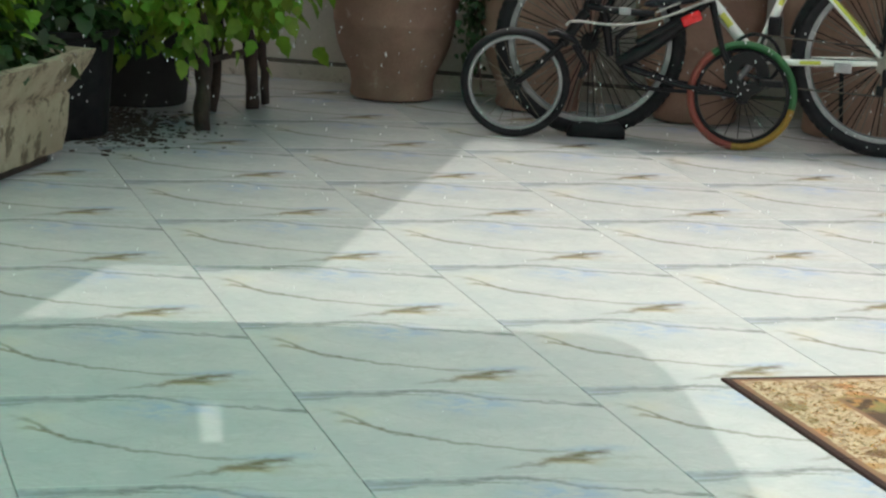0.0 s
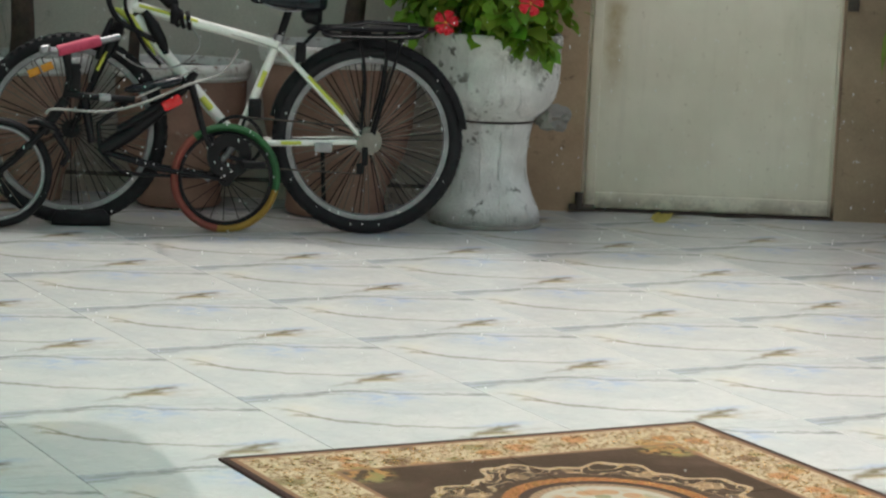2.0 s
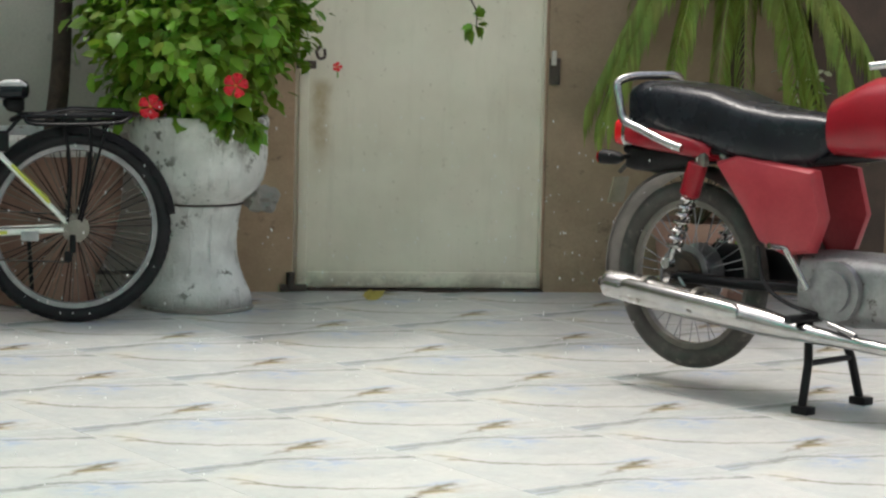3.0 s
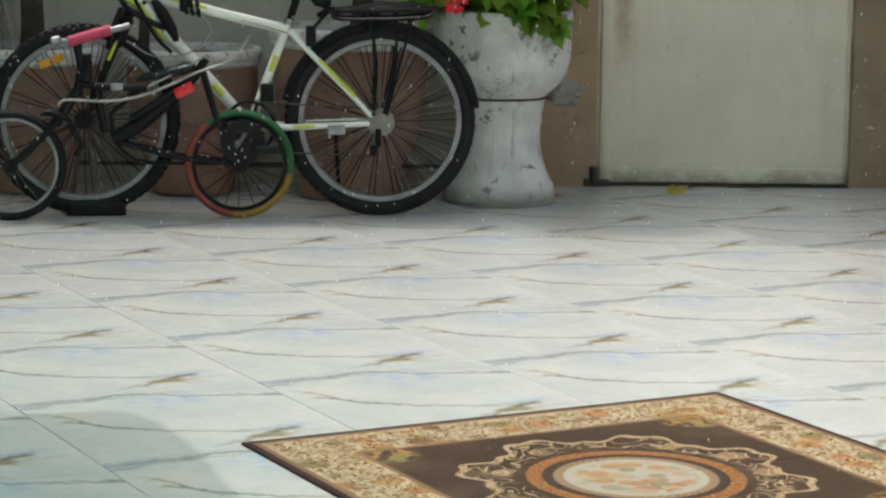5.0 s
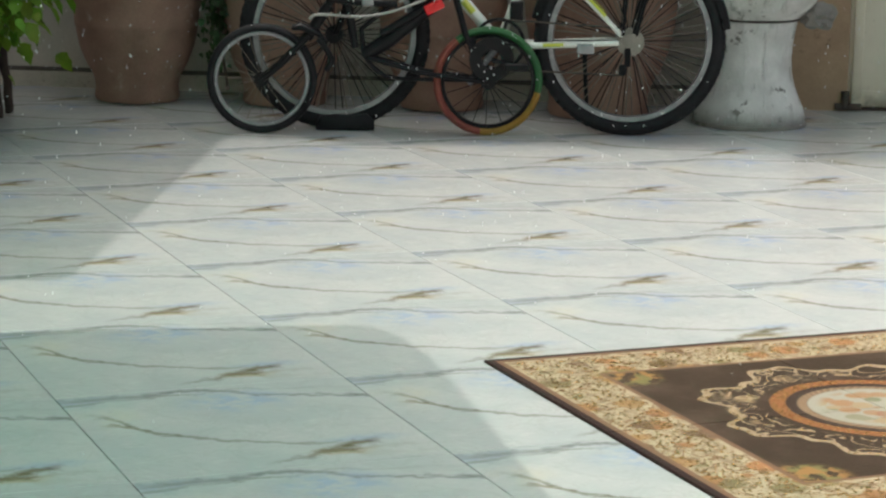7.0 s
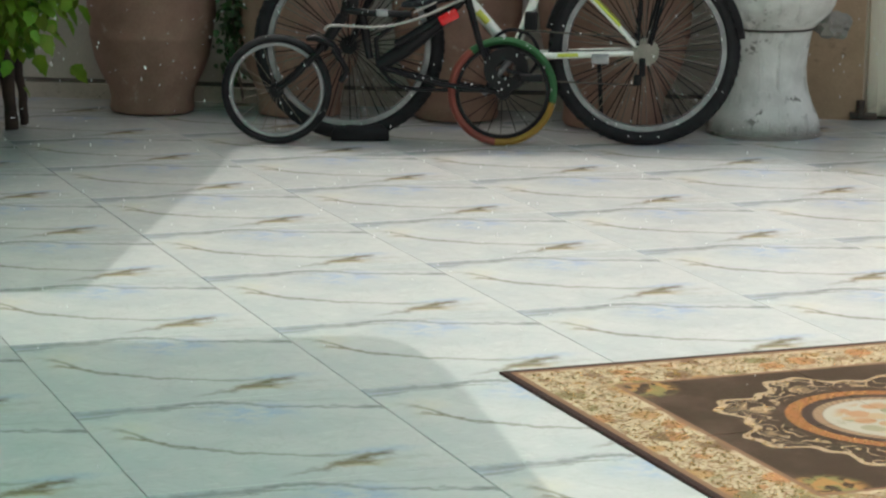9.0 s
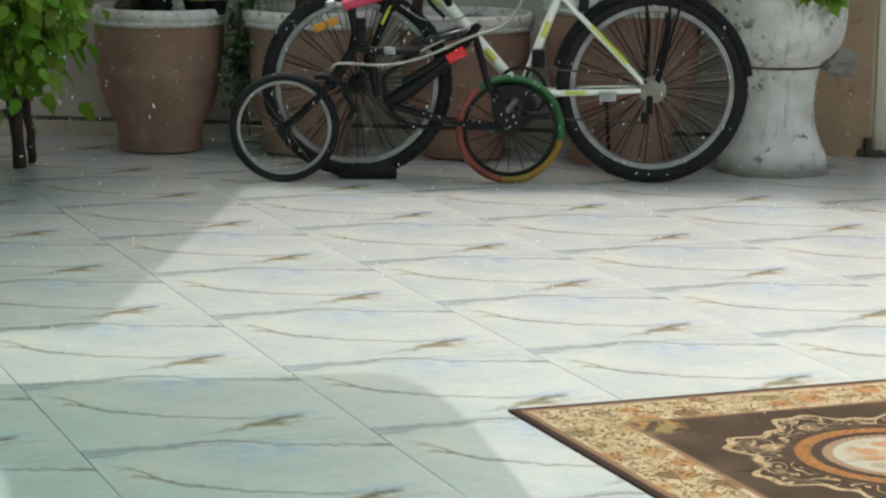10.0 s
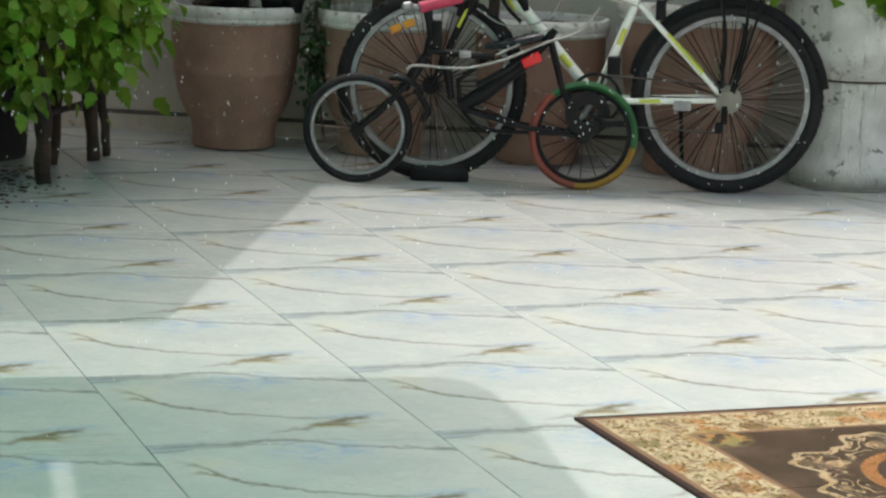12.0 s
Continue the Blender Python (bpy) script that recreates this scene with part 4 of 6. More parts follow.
def build_urn():
    u = thing("urn_planter", "weathered white cement urn planter with mildew spots", "urn", Matrix.Translation((2.79, 1.145, 0)))
    foot = [(0.192, 0.0), (0.200, 0.014), (0.199, 0.040), (0.191, 0.066), (0.175, 0.100), (0.157, 0.145), (0.146, 0.190), (0.142, 0.240), (0.144, 0.280), (0.150, 0.325), (0.157, 0.362), (0.158, 0.374), (0.150, 0.376)]
    part("pedestal", lathe(B(), foot, 56, wobble=0.015), M["urn"], u)
    bowl = [(0.150, 0.378), (0.160, 0.380), (0.166, 0.387), (0.180, 0.399), (0.202, 0.419), (0.221, 0.440), (0.236, 0.466), (0.245, 0.505), (0.249, 0.56), (0.249, 0.61), (0.247, 0.640), (0.252, 0.650), (0.254, 0.664), (0.253, 0.682), (0.248, 0.692), (0.232, 0.692), (0.226, 0.68), (0.222, 0.62)]
    part("bowl", lathe(B(), bowl, 56, wobble=0.02), M["urn"], u)
    part("soil", lathe(B(), [(0.222, 0.60), (0.223, 0.645), (0.1, 0.655), (0.02, 0.66)], 32), M["soil"], u)
    part("base_ring", lathe(B(), [(0.203, 0.0), (0.207, 0.004), (0.205, 0.012), (0.19, 0.014)], 56, wobble=0.02), M["strip"], u, "dark base ring")
    part("wire", tube(B(), [(0.163 * math.cos(a), 0.163 * math.sin(a), 0.380) for a in np.linspace(0, 6.283, 41)], 0.004, 6), M["iron"], u, "dark wire tied round the urn's waist")
    # lump of old mortar at the side
    n = B()
    bmesh.ops.create_icosphere(n, subdivisions=3, radius=0.052, matrix=Matrix.Translation((0.196, -0.114, 0.386)) @ Matrix.Diagonal((1.15, 0.8, 0.85, 1)))
    for v in n.verts:
        v.co += v.normal * (0.034 * noise.noise(v.co * 22) + 0.022 * noise.noise(v.co * 60))
    part("mortar_lump", n, M["strip"], u, "grey mortar lump")


build_urn()


def hibiscus():
    h = thing("hibiscus", "bushy green hibiscus with red flowers in the urn", "shrub", Matrix.Translation((2.80, 1.12, 0.655)))
    r = random.Random(14)
    for i in range(8):
        a = i * 0.8
        part("limb", stem(B(), [(0.05 * math.cos(a), 0.05 * math.sin(a), -0.02), (0.12 * math.cos(a), 0.12 * math.sin(a), 0.2), (0.30 * math.cos(a), 0.28 * math.sin(a), 0.38 + 0.03 * i)], 0.011, 0.004, 7), M["bark"], h)
    part("crown", crown(r, (-0.03, -0.02, 0.38), (0.40, 0.34, 0.38), 7600, 0.055, 0.25, 0.30, 200), M["leaf"], h)
    part("hanging_growth", crown(r, (-0.045, -0.235, 0.065), (0.13, 0.05, 0.10), 330, 0.060, 0.1, 0.5, 24), M["leaf"], h)
    for fx, fy, fz, s in ((2.470, 0.91, 0.737, 0.88), (2.69, 0.715, 0.818, 0.88), (3.07, 0.67, 0.883, 0.34)):
        b = B()
        face = Vector((-0.55, -0.80, 0.15)).normalized()
        e1 = face.orthogonal().normalized()
        e2 = face.cross(e1)
        o = Vector((fx - 2.80, fy - 1.12, fz - 0.655))
        for i in range(5):
            a = i * 1.2566 + r.uniform(-0.1, 0.1)
            d = (e1 * math.cos(a) + e2 * math.sin(a))
            w = face.cross(d)
            q = [b.verts.new(o + (d * pr + w * pw + face * pf) * s) for pr, pw, pf in
                 ((0.0, 0.0, 0.0), (0.018, -0.010, 0.012), (0.034, -0.021, 0.024), (0.047, -0.018, 0.010), (0.050, 0.0, 0.020), (0.045, 0.018, 0.006), (0.034, 0.021, 0.016), (0.018, 0.010, 0.014))]
            mid = b.verts.new(o + (d * 0.030 + face * 0.013) * s)
            for n in range(8):
                b.faces.new((q[n], q[(n + 1) % 8], mid))
        fl = part("flower", b, M["petal"], h, "red hibiscus flower")
        part("stamen", tube(B(), [o, o + face * 0.035 * s], 0.004 * s, 6), M["stamen"], fl)
        part("flower_stalk", tube(B(), [o, o - face * 0.06 + Vector((0, 0, -0.03))], 0.003, 5), M["leaf"], fl)

    part("long_twig", stem(B(), [(0.22, -0.10, 0.42), (0.45, -0.20, 0.60), (0.75, -0.28, 0.62), (0.94, -0.31, 0.46), (0.965, -0.313, 0.36)], 0.007, 0.002, 6), M["bark"], h)
    part("hanging_sprig", crown(r, (0.960, -0.313, 0.375), (0.035, 0.03, 0.045), 26, 0.040, 0.1, 0.5, 6), M["leaf"], h)


hibiscus()


def build_trough():
    """Long planter; x runs along it, away from the house."""
    m = Matrix.Translation((-0.545, 0.855, 0)) @ Matrix.Rotation(math.atan2(0.45, 0.24), 4, "Z")
    t = thing("trough_planter", "long cream cement planter trough with a flared broken lip", "planter", m)
    L, W = 1.5, 0.42

    def loop(o, z, top=0.0):
        return [Vector((-L - o, -o, z)), Vector((o, -o, z + top)), Vector((o, W + o, z + top)), Vector((-L - o, W + o, z))]
    b = rings(B(), [loop(-0.016, 0.03), loop(-0.006, 0.10), loop(0.0, 0.20), loop(-0.008, 0.212), loop(0.002, 0.224), loop(0.018, 0.250), loop(0.040, 0.290), loop(0.052, 0.318), loop(0.058, 0.335), loop(0.03, 0.338), loop(0.0, 0.31), loop(-0.02, 0.26)])
    bmesh.ops.subdivide_edges(b, edges=[e for e in b.edges if e.calc_length() > 0.3], cuts=14)
    for v in b.verts:
        v.co += Vector((noise.noise(v.co * 9), noise.noise(v.co * 9 + Vector((7, 0, 0))), 0.6 * noise.noise(v.co * 7 + Vector((0, 5, 0))))) * 0.007
    part("body", b, M["trough"], t)
    # Dark box puts the shadow under the trough into its colour.
    f = box(B(), (-L + 0.1, 0.03, 0.0), (-0.09, W - 0.03, 0.045), 0.01)
    part("foot", f, M["soil"], t, "dark box in place of the shadow gap under the trough")
    part("soil", box(B(), (-L + 0.03, 0.03, 0.22), (-0.03, W - 0.03, 0.30), 0.01), M["soil"], t)
    return m


TROUGH = build_trough()
tp = thing("trough_shrub", "dark leafy shrub growing in the cement trough", "shrub", TROUGH @ Matrix.Translation((-0.5, 0.22, 0.30)))
for i in range(5):
    part("limb", stem(B(), [(0.2 * i - 0.5, 0, -0.03), (0.2 * i - 0.48, 0.02, 0.15), (0.2 * i - 0.45, 0.0, 0.35)], 0.012, 0.004, 7), M["bark"], tp)
# Dark leaves are added here to stand for an unlit void.
part("void_leaves", crown(random.Random(41), (0.20, 0.0, 0.04), (0.36, 0.22, 0.11), 2600, 0.06, 0.1, 0.3, 60), M["leaf_dark"], tp, "dark leaves added to stand for the black void over the trough")
part("crown", crown(random.Random(4), (0.05, 0.14, 0.30), (0.66, 0.34, 0.26), 1800, 0.065, 0.3, 0.4, 70), M["leaf"], tp)


def plant_stand():
    s = thing("plant_stand", "rough dark log plant stand half hidden in leaves", "plant stand")
    for top, foot, r in (((-0.055, 1.50, 0.44), (-0.025, 1.440, 0.0), 0.027), ((0.195, 2.02, 0.44), (0.245, 1.945, 0.0), 0.025), ((0.255, 2.10, 0.44), (0.315, 2.06, 0.0), 0.016), ((0.10, 1.90, 0.44), (0.085, 1.87, 0.0), 0.018), ((-0.36, 1.85, 0.44), (-0.40, 1.80, 0.0), 0.026)):
        mid = Vector(top).lerp(Vector(foot), 0.5) + Vector((0.012, 0, 0))
        leg = tube(B(), [top, mid, foot], [r * 0.9, r, r * 0.95], 12, 9)
        for v in leg.verts:
            if v.co.z > 0.01:
                v.co += Vector((noise.noise(v.co * 14), noise.noise(v.co * 14 + Vector((9, 0, 0))), 0)) * 0.012
        part("leg", leg, M["log"], s)
    part("brace", tube(B(), [(-0.04, 1.47, 0.22), (0.22, 1.98, 0.20)], 0.012, 8), M["log"], s)
    b = box(B(), (-0.30, -0.25, 0.0), (0.30, 0.25, 0.035), 0.008, Matrix.Translation((-0.06, 1.78, 0.44)) @ Matrix.Rotation(1.1, 4, "Z"))
    part("top", b, M["log"], s)


plant_stand()
bp = thing("bush_pot", "dark plastic pot standing on the log stand", "plant pot", Matrix.Translation((-0.06, 1.78, 0.475)))
part("body", lathe(B(), [(0.12, 0.0), (0.13, 0.01), (0.16, 0.2), (0.172, 0.21), (0.172, 0.235), (0.155, 0.235), (0.15, 0.2)], 32), M["ribbed"], bp)
part("soil", lathe(B(), [(0.152, 0.19), (0.152, 0.205), (0.02, 0.21)], 24), M["soil"], bp)
bush = thing("bush", "bright green leafy bush spilling over the log stand", "shrub", Matrix.Translation((-0.06, 1.78, 0.68)))
for i in range(9):
    a = i * 0.7
    part("limb", stem(B(), [(0.03 * math.cos(a), 0.03 * math.sin(a), -0.02), (0.2 * math.cos(a), 0.2 * math.sin(a), 0.15), (0.42 * math.cos(a), 0.40 * math.sin(a), 0.12 - 0.03 * i)], 0.012, 0.004, 7), M["bark"], bush)
part("crown", crown(random.Random(9), (-0.08, -0.14, 0.14), (0.60, 0.50, 0.52), 11500, 0.057, 0.42, 0.35, 290), M["leaf"], bush)

rp = thing("ribbed_planter", "charcoal ribbed plastic planter on the floor", "planter", Matrix.Translation((-0.17, 2.14, 0)))
part("body", lathe(B(), [(0.200, 0.0), (0.205, 0.01), (0.21, 0.1), (0.22, 0.3), (0.225, 0.31), (0.225, 0.33), (0.20, 0.33), (0.17, 0.28)], 72, ribs=36, rib=0.006), M["ribbed"], rp)
part("soil", lathe(B(), [(0.168, 0.27), (0.168, 0.29), (0.02, 0.30)], 24), M["soil"], rp)
feathery(-0.17, 2.14, 0.29, 60, 0.18, 0.3, "grass_plant", "dark grassy plant in the ribbed planter", M["leaf_dark"], 0.006, 0.4, 4)
bt = thing("black_tub", "black plastic tub standing behind the trough", "tub", Matrix.Translation((-0.53, 1.36, 0)))
part("body", lathe(B(), [(0.165, 0.0), (0.175, 0.01), (0.19, 0.32), (0.205, 0.33), (0.205, 0.35), (0.185, 0.35), (0.16, 0.3)], 32), M["plastic"], bt)
part("soil", lathe(B(), [(0.16, 0.28), (0.16, 0.30), (0.02, 0.30)], 24), M["soil"], bt)
# Added shrub; its dark leaf colour carries the deep shade behind the trough.
ts = thing("shade_shrub", "dark dense shrub added in the black tub to stand for deep shade", "shrub", Matrix.Translation((-0.53, 1.36, 0.29)))
for i in range(5):
    a = i * 1.3
    part("limb", stem(B(), [(0, 0, -0.02), (0.1 * math.cos(a), 0.1 * math.sin(a), 0.15), (0.25 * math.cos(a), 0.25 * math.sin(a), 0.3)], 0.012, 0.004, 7), M["bark"], ts)
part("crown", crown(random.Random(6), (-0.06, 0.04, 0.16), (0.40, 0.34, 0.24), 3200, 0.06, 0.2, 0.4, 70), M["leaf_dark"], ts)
# Spilt soil; its dense spread also stands for the shade under the bush.
b = B()
for _ in range(2200):
    q = Vector((rng.gauss(-0.36, 0.13), rng.gauss(1.58, 0.21), 0.002))
    bmesh.ops.create_icosphere(b, subdivisions=1, radius=rng.uniform(0.0018, 0.0055) * rng.choice((1, 1, 1, 1.4, 2.2)), matrix=Matrix.Translation(q) @ Matrix.Rotation(rng.uniform(0, 3), 4, "Z") @ Matrix.Diagonal((1.6, 1.0, 0.45, 1)))
solid("soil_crumbs", b, M["soil"], "dark soil crumbs on the floor tiles, massed to deepen the shade", "soil", kind="stuff")


# behind the motorcycle
def small_pot(x, y):
    p = thing("small_pot", "plain red terracotta pot by the wall", "plant pot", Matrix.Translation((x, y, 0)))
    part("body", lathe(B(), [(0.11, 0.0), (0.115, 0.01), (0.15, 0.26), (0.165, 0.265), (0.17, 0.33), (0.15, 0.33), (0.145, 0.28)], 40), M["terracotta"], p)
    part("soil", lathe(B(), [(0.146, 0.27), (0.147, 0.295), (0.02, 0.30)], 24), M["soil"], p)


small_pot(4.42, 0.30)
feathery(4.42, 0.30, 0.29, 26, 0.34, 0.42, "spiky_plant", "dark spiky plant with dry arching blades", M["dry_frond"], 0.006, 0.35, 5)
sprig(4.50, 0.20, 0.28, "ground_plant", "low bright green plant behind the motorcycle wheel", 60, M["leaf"], [((0, 0, 0), (0.02, -0.05, 0.06), (0.04, -0.12, 0.04)), ((0, 0, 0), (0.06, 0.0, 0.1), (0.10, -0.06, 0.06))], 0.07)


def potted_palm(x, y):
    p = thing("potted_palm", "feathery green palm arching beside the wall", "palm", Matrix.Translation((x, y, 0)))
    part("pot", lathe(B(), [(0.13, 0.0), (0.135, 0.01), (0.18, 0.32), (0.195, 0.33), (0.195, 0.37), (0.175, 0.37), (0.17, 0.32)], 40), M["terracotta"], p)
    part("soil", lathe(B(), [(0.172, 0.31), (0.172, 0.335), (0.02, 0.34)], 24), M["soil"], p)
    part("trunk", stem(B(), [(0, 0, 0.3), (0.0, 0, 0.7), (-0.02, 0, 1.24)], 0.035, 0.03), M["bark"], p)
    r = random.Random(2)
    for i in range(20):
        a = i * 0.571 + r.uniform(-0.2, 0.2)
        reach, h = r.uniform(0.34, 0.60), r.uniform(0.05, 0.30)
        pts = [Vector((math.cos(a) * reach * t, math.sin(a) * reach * t, 1.24 + h * 4 * t * (1 - t) - 0.38 * t * t)) for t in np.linspace(0, 1, 9)]
        b = tube(B(), pts, [0.006, 0.002], 5)
        for q, s in zip(pts[1:], pts[2:] + [pts[-1] * 2 - pts[-2]]):
            d = (s - q).normalized()
            side = d.cross(Vector((0, 0, 1))).normalized()
            for j in range(6):
                o = q.lerp(s, j / 6)
                for sg in (1, -1):
                    leaf_card(b, o, (side * sg * 0.7 + d * 0.6 + Vector((0, 0, -0.55))).normalized(), Vector((0, 0, 1)), 0.17 * r.uniform(0.7, 1.1), 0.014, 0.4)
        part("frond", b, M["frond"], p)


potted_palm(4.70, 0.42)
sp = sprig(5.06, 0.33, 0.0, "flowering_shrub", "pale-flowered shrub by the wall", 160, M["leaf"], [((0, 0, 0), (0.0, 0, 0.4), (-0.10, 0.06, 0.82)), ((0, 0, 0), (0.05, 0, 0.4), (0.03, 0.05, 0.85)), ((0, 0, 0), (-0.05, 0, 0.35), (-0.2, 0.1, 0.75))], 0.06)
b = B()
for _ in range(24):
    o = Vector((rng.uniform(-0.18, 0.05), rng.uniform(0.0, 0.1), rng.uniform(0.72, 0.88)))
    leaf_card(b, o, Vector((rng.gauss(0, 1), -1, rng.gauss(0, 1))).normalized(), Vector((0.3, -0.2, 1)), 0.03, 0.03)
part("blossom", b, M["petal_white"], sp, "pale cream blossom")

b = B()
leaf_card(b, Vector((0, 0, 0.004)), Vector((1, 0, 0.12)).normalized(), Vector((0, -0.3, 1)), 0.085, 0.06, -0.25)
leaf_card(b, Vector((0.02, 0.01, 0.004)), Vector((0.5, 0.6, 0.2)).normalized(), Vector((0, 0, 1)), 0.05, 0.045, -0.4)
solid("fallen_leaf", b, M["fallen"], "yellowed leaf lying on the floor tiles", "leaf", Matrix.Translation((3.44, 1.02, 0)))


# ---- bicycles ----
SPOKES = {}


def spoke_mesh(key, r0, r1, gauge, material):
    if key not in SPOKES:
        SPOKES[key] = mesh_of("spoke", tube(B(), [(r0, 0.0, 0.0), (r1, 0.0, 0.0)], gauge, 5), material)
    return SPOKES[key]


def wheel(parent, name, at, r, tyre_w, rim_r, rim_mat, spokes, tyre_mat=None, knobs=0, gauge=0.0013, spoke_mat=None, hub_w=0.045, hub_r=0.016, tyres=None, key="", rim_h=1.0, knob=0.005, dark=0, hub_mat=None):
    """A spoked wheel in the x-z plane: the rim with its tyre, hub and spokes."""
    w = part(name, ring(B(), rim_r, [(p * rim_h, q) for p, q in ((-0.012, -0.011), (0.004, -0.012), (0.008, -0.009), (0.006, 0.0), (0.008, 0.009), (0.004, 0.012), (-0.012, 0.011), (-0.016, 0.0))], 64), rim_mat, parent, "", Matrix.Translation(at))
    mid = (r + rim_r + 0.003) / 2
    half = r - mid
    section = round_section(half, tyre_w / 2, 12)
    if tyres:
        for a0, a1, m_, lab in tyres:
            part("tyre", ring(B(), mid, section, 64, a0, a1), m_, w, lab)
    else:
        b = ring(B(), mid, section, 72)
        for i in range(knobs):
            a = 2 * math.pi * i / knobs
            for y, sh in ((-0.55, 0.0), (0.0, 0.5), (0.55, 0.0)):
                rot_ = Matrix.Rotation(-(a + sh * 2 * math.pi / knobs), 4, "Y") @ Matrix.Translation((r - 0.004 - abs(y) * 0.006, y * tyre_w * 0.55, 0))
                box(b, (-0.004, -tyre_w * 0.12, -0.0075), (knob, tyre_w * 0.12, 0.0075), 0.0, rot_)
        part("tyre", b, tyre_mat, w)
    hb = tube(B(), [(0, -hub_w, 0), (0, hub_w, 0)], hub_r, 14)
    for y in (-hub_w * 0.75, hub_w * 0.75):
        disc(hb, (0, y, 0), hub_r * 1.9, 0.002)
    tube(hb, [(0, -hub_w - 0.02, 0), (0, hub_w + 0.02, 0)], 0.006, 8)
    part("hub", hb, hub_mat or M["alloy"], w)
    me_ = spoke_mesh(key or name, hub_r * 1.6, rim_r - 0.010, gauge, spoke_mat or M["spoke"])
    # Black copies, mixed in to stand for the shadows between the spokes.
    dark_ = spoke_mesh((key or name) + "_dark", hub_r * 1.6, rim_r - 0.010, gauge * 1.0, M["black"])
    length = rim_r
    for i in range(spokes):
        a = 360.0 * i / spokes
        side = hub_w * 0.7 * (1 if i % 2 else -1)
        cross = 14.0 * (1 if (i // 2) % 2 else -1)
        tilt = Matrix.Rotation(math.atan2(side, length), 4, "Z")
        part("spoke", dark_ if i % 4 < dark else me_, None, w, at=Matrix.Rotation(-radians(a), 4, "Y") @ Matrix.Translation((0, side, 0)) @ Matrix.Translation((0.0, 0, 0)) @ Matrix.Rotation(-math.atan2(side, length), 4, "Z") @ Matrix.Rotation(radians(cross * 0.09), 4, "Y"))
    return w


def bar(parent, name, pts, r, material, label="", curve=0, sides=10):
    return part(name, tube(B(), pts, r, sides, curve), material, parent, label)


def white_bicycle():
    ax = Vector((0.9130, -0.4079, 0))
    m = Matrix.Translation((1.305, 1.412, 0.0)) @ Matrix.Rotation(math.atan2(ax.y, ax.x), 4, "Z")
    b = thing("bicycle", "white and yellow mountain bicycle with a black rear rack, parked", "bicycle", m)
    R, FH, RH = 0.328, (0.0, 0.0, 0.328), (1.012, 0.0, 0.328)
    fw = wheel(b, "front_wheel", FH, R, 0.052, 0.276, M["rim_grey"], 64, M["tyre"], 64, 0.0021, key="adult", hub_w=0.035, dark=2, hub_mat=M["black"])
    rw = wheel(b, "rear_wheel", RH, R, 0.052, 0.276, M["rim_grey"], 72, M["tyre"], 64, 0.0021, key="adult", hub_w=0.045, hub_r=0.022, dark=2)
    # amber reflector between the front spokes
    q = Matrix.Rotation(-radians(118), 4, "Y") @ Matrix.Translation((0.225, -0.014, 0)) @ Matrix.Rotation(radians(5), 4, "Y")
    part("reflector", box(box(B(), (-0.014, -0.006, -0.045), (0.014, 0.004, -0.003), 0.004, q), (-0.014, -0.006, 0.003), (0.014, 0.004, 0.045), 0.004, q), M["lens_amber"], fw, "amber spoke reflector")
    cg = disc(B(), (0, -0.055, 0), 0.048, 0.008)
    for rr, y in ((0.040, -0.066), (0.032, -0.074)):
        disc(cg, (0, y, 0), rr, 0.004)
    part("sprocket", cg, M["fender_metal"], rw, "dull grey spoke guard and sprockets")
    bb, sc, hd = (0.565, 0.0, 0.310), (0.690, 0.0, 0.640), (0.195, 0.0, 0.735)
    fr = bar(b, "top_tube", [(0.185, 0, 0.757), sc], [0.019, 0.017], M["bike_white"])
    bar(fr, "stripe", [(0.22, -0.0155, 0.757), (0.42, -0.0145, 0.711)], 0.006, M["bike_yellow"], "yellow stripe")
    dt = bar(b, "down_tube", [(0.205, 0, 0.715), bb], [0.022, 0.019], M["bike_white"])
    part("head_gusset", loft(B(), [(0.140, -0.006, 0.742, 0.012, 0.006), (0.165, -0.006, 0.728, 0.020, 0.014), (0.205, -0.006, 0.697, 0.024, 0.024), (0.245, -0.006, 0.645, 0.020, 0.020), (0.280, -0.006, 0.592, 0.012, 0.006)], 18, 2.4), M["bike_yellow"], dt, "yellow painted gusset")
    bar(dt, "decal", [(0.44, -0.009, 0.452), (0.475, -0.009, 0.413)], 0.0135, M["bike_yellow"], "yellow painted band")
    st = bar(b, "seat_tube", [(0.697, 0, 0.665), bb], 0.0155, M["bike_white"])
    bar(st, "decal", [(0.655, -0.008, 0.55), (0.635, -0.008, 0.495)], 0.010, M["bike_yellow"], "yellow painted band")
    part("seat_clamp", tube(B(), [(0.695, 0, 0.655), (0.700, 0, 0.675)], 0.019, 12), M["alloy"], b)
    for s in (-1, 1):
        bar(b, "seat_stay", [(0.70, 0.016 * s, 0.635), (0.76, 0.034 * s, 0.573), (0.985, 0.062 * s, 0.345)], [0.0105, 0.010, 0.009], M["bike_white"])
        bar(b, "chain_stay", [(0.575, 0.022 * s, 0.305), (0.70, 0.048 * s, 0.308), (1.00, 0.062 * s, 0.325)], [0.012, 0.011, 0.009], M["bike_white"])
        bar(b, "stay_stripe", [(0.800, 0.0455 * s, 0.541), (0.925, 0.0635 * s, 0.415)], 0.0062, M["bike_yellow"], "yellow painted stripe", 0, 7)
        bar(b, "stay_stripe", [(0.715, 0.0555 * s, 0.310), (0.785, 0.0585 * s, 0.313)], 0.0066, M["bike_yellow"], "yellow painted stripe", 0, 7)
        part("dropout", box(B(), (0.965, 0.058 * s - 0.003, 0.312), (1.035, 0.058 * s + 0.003, 0.345), 0.002), M["alloy"], b)
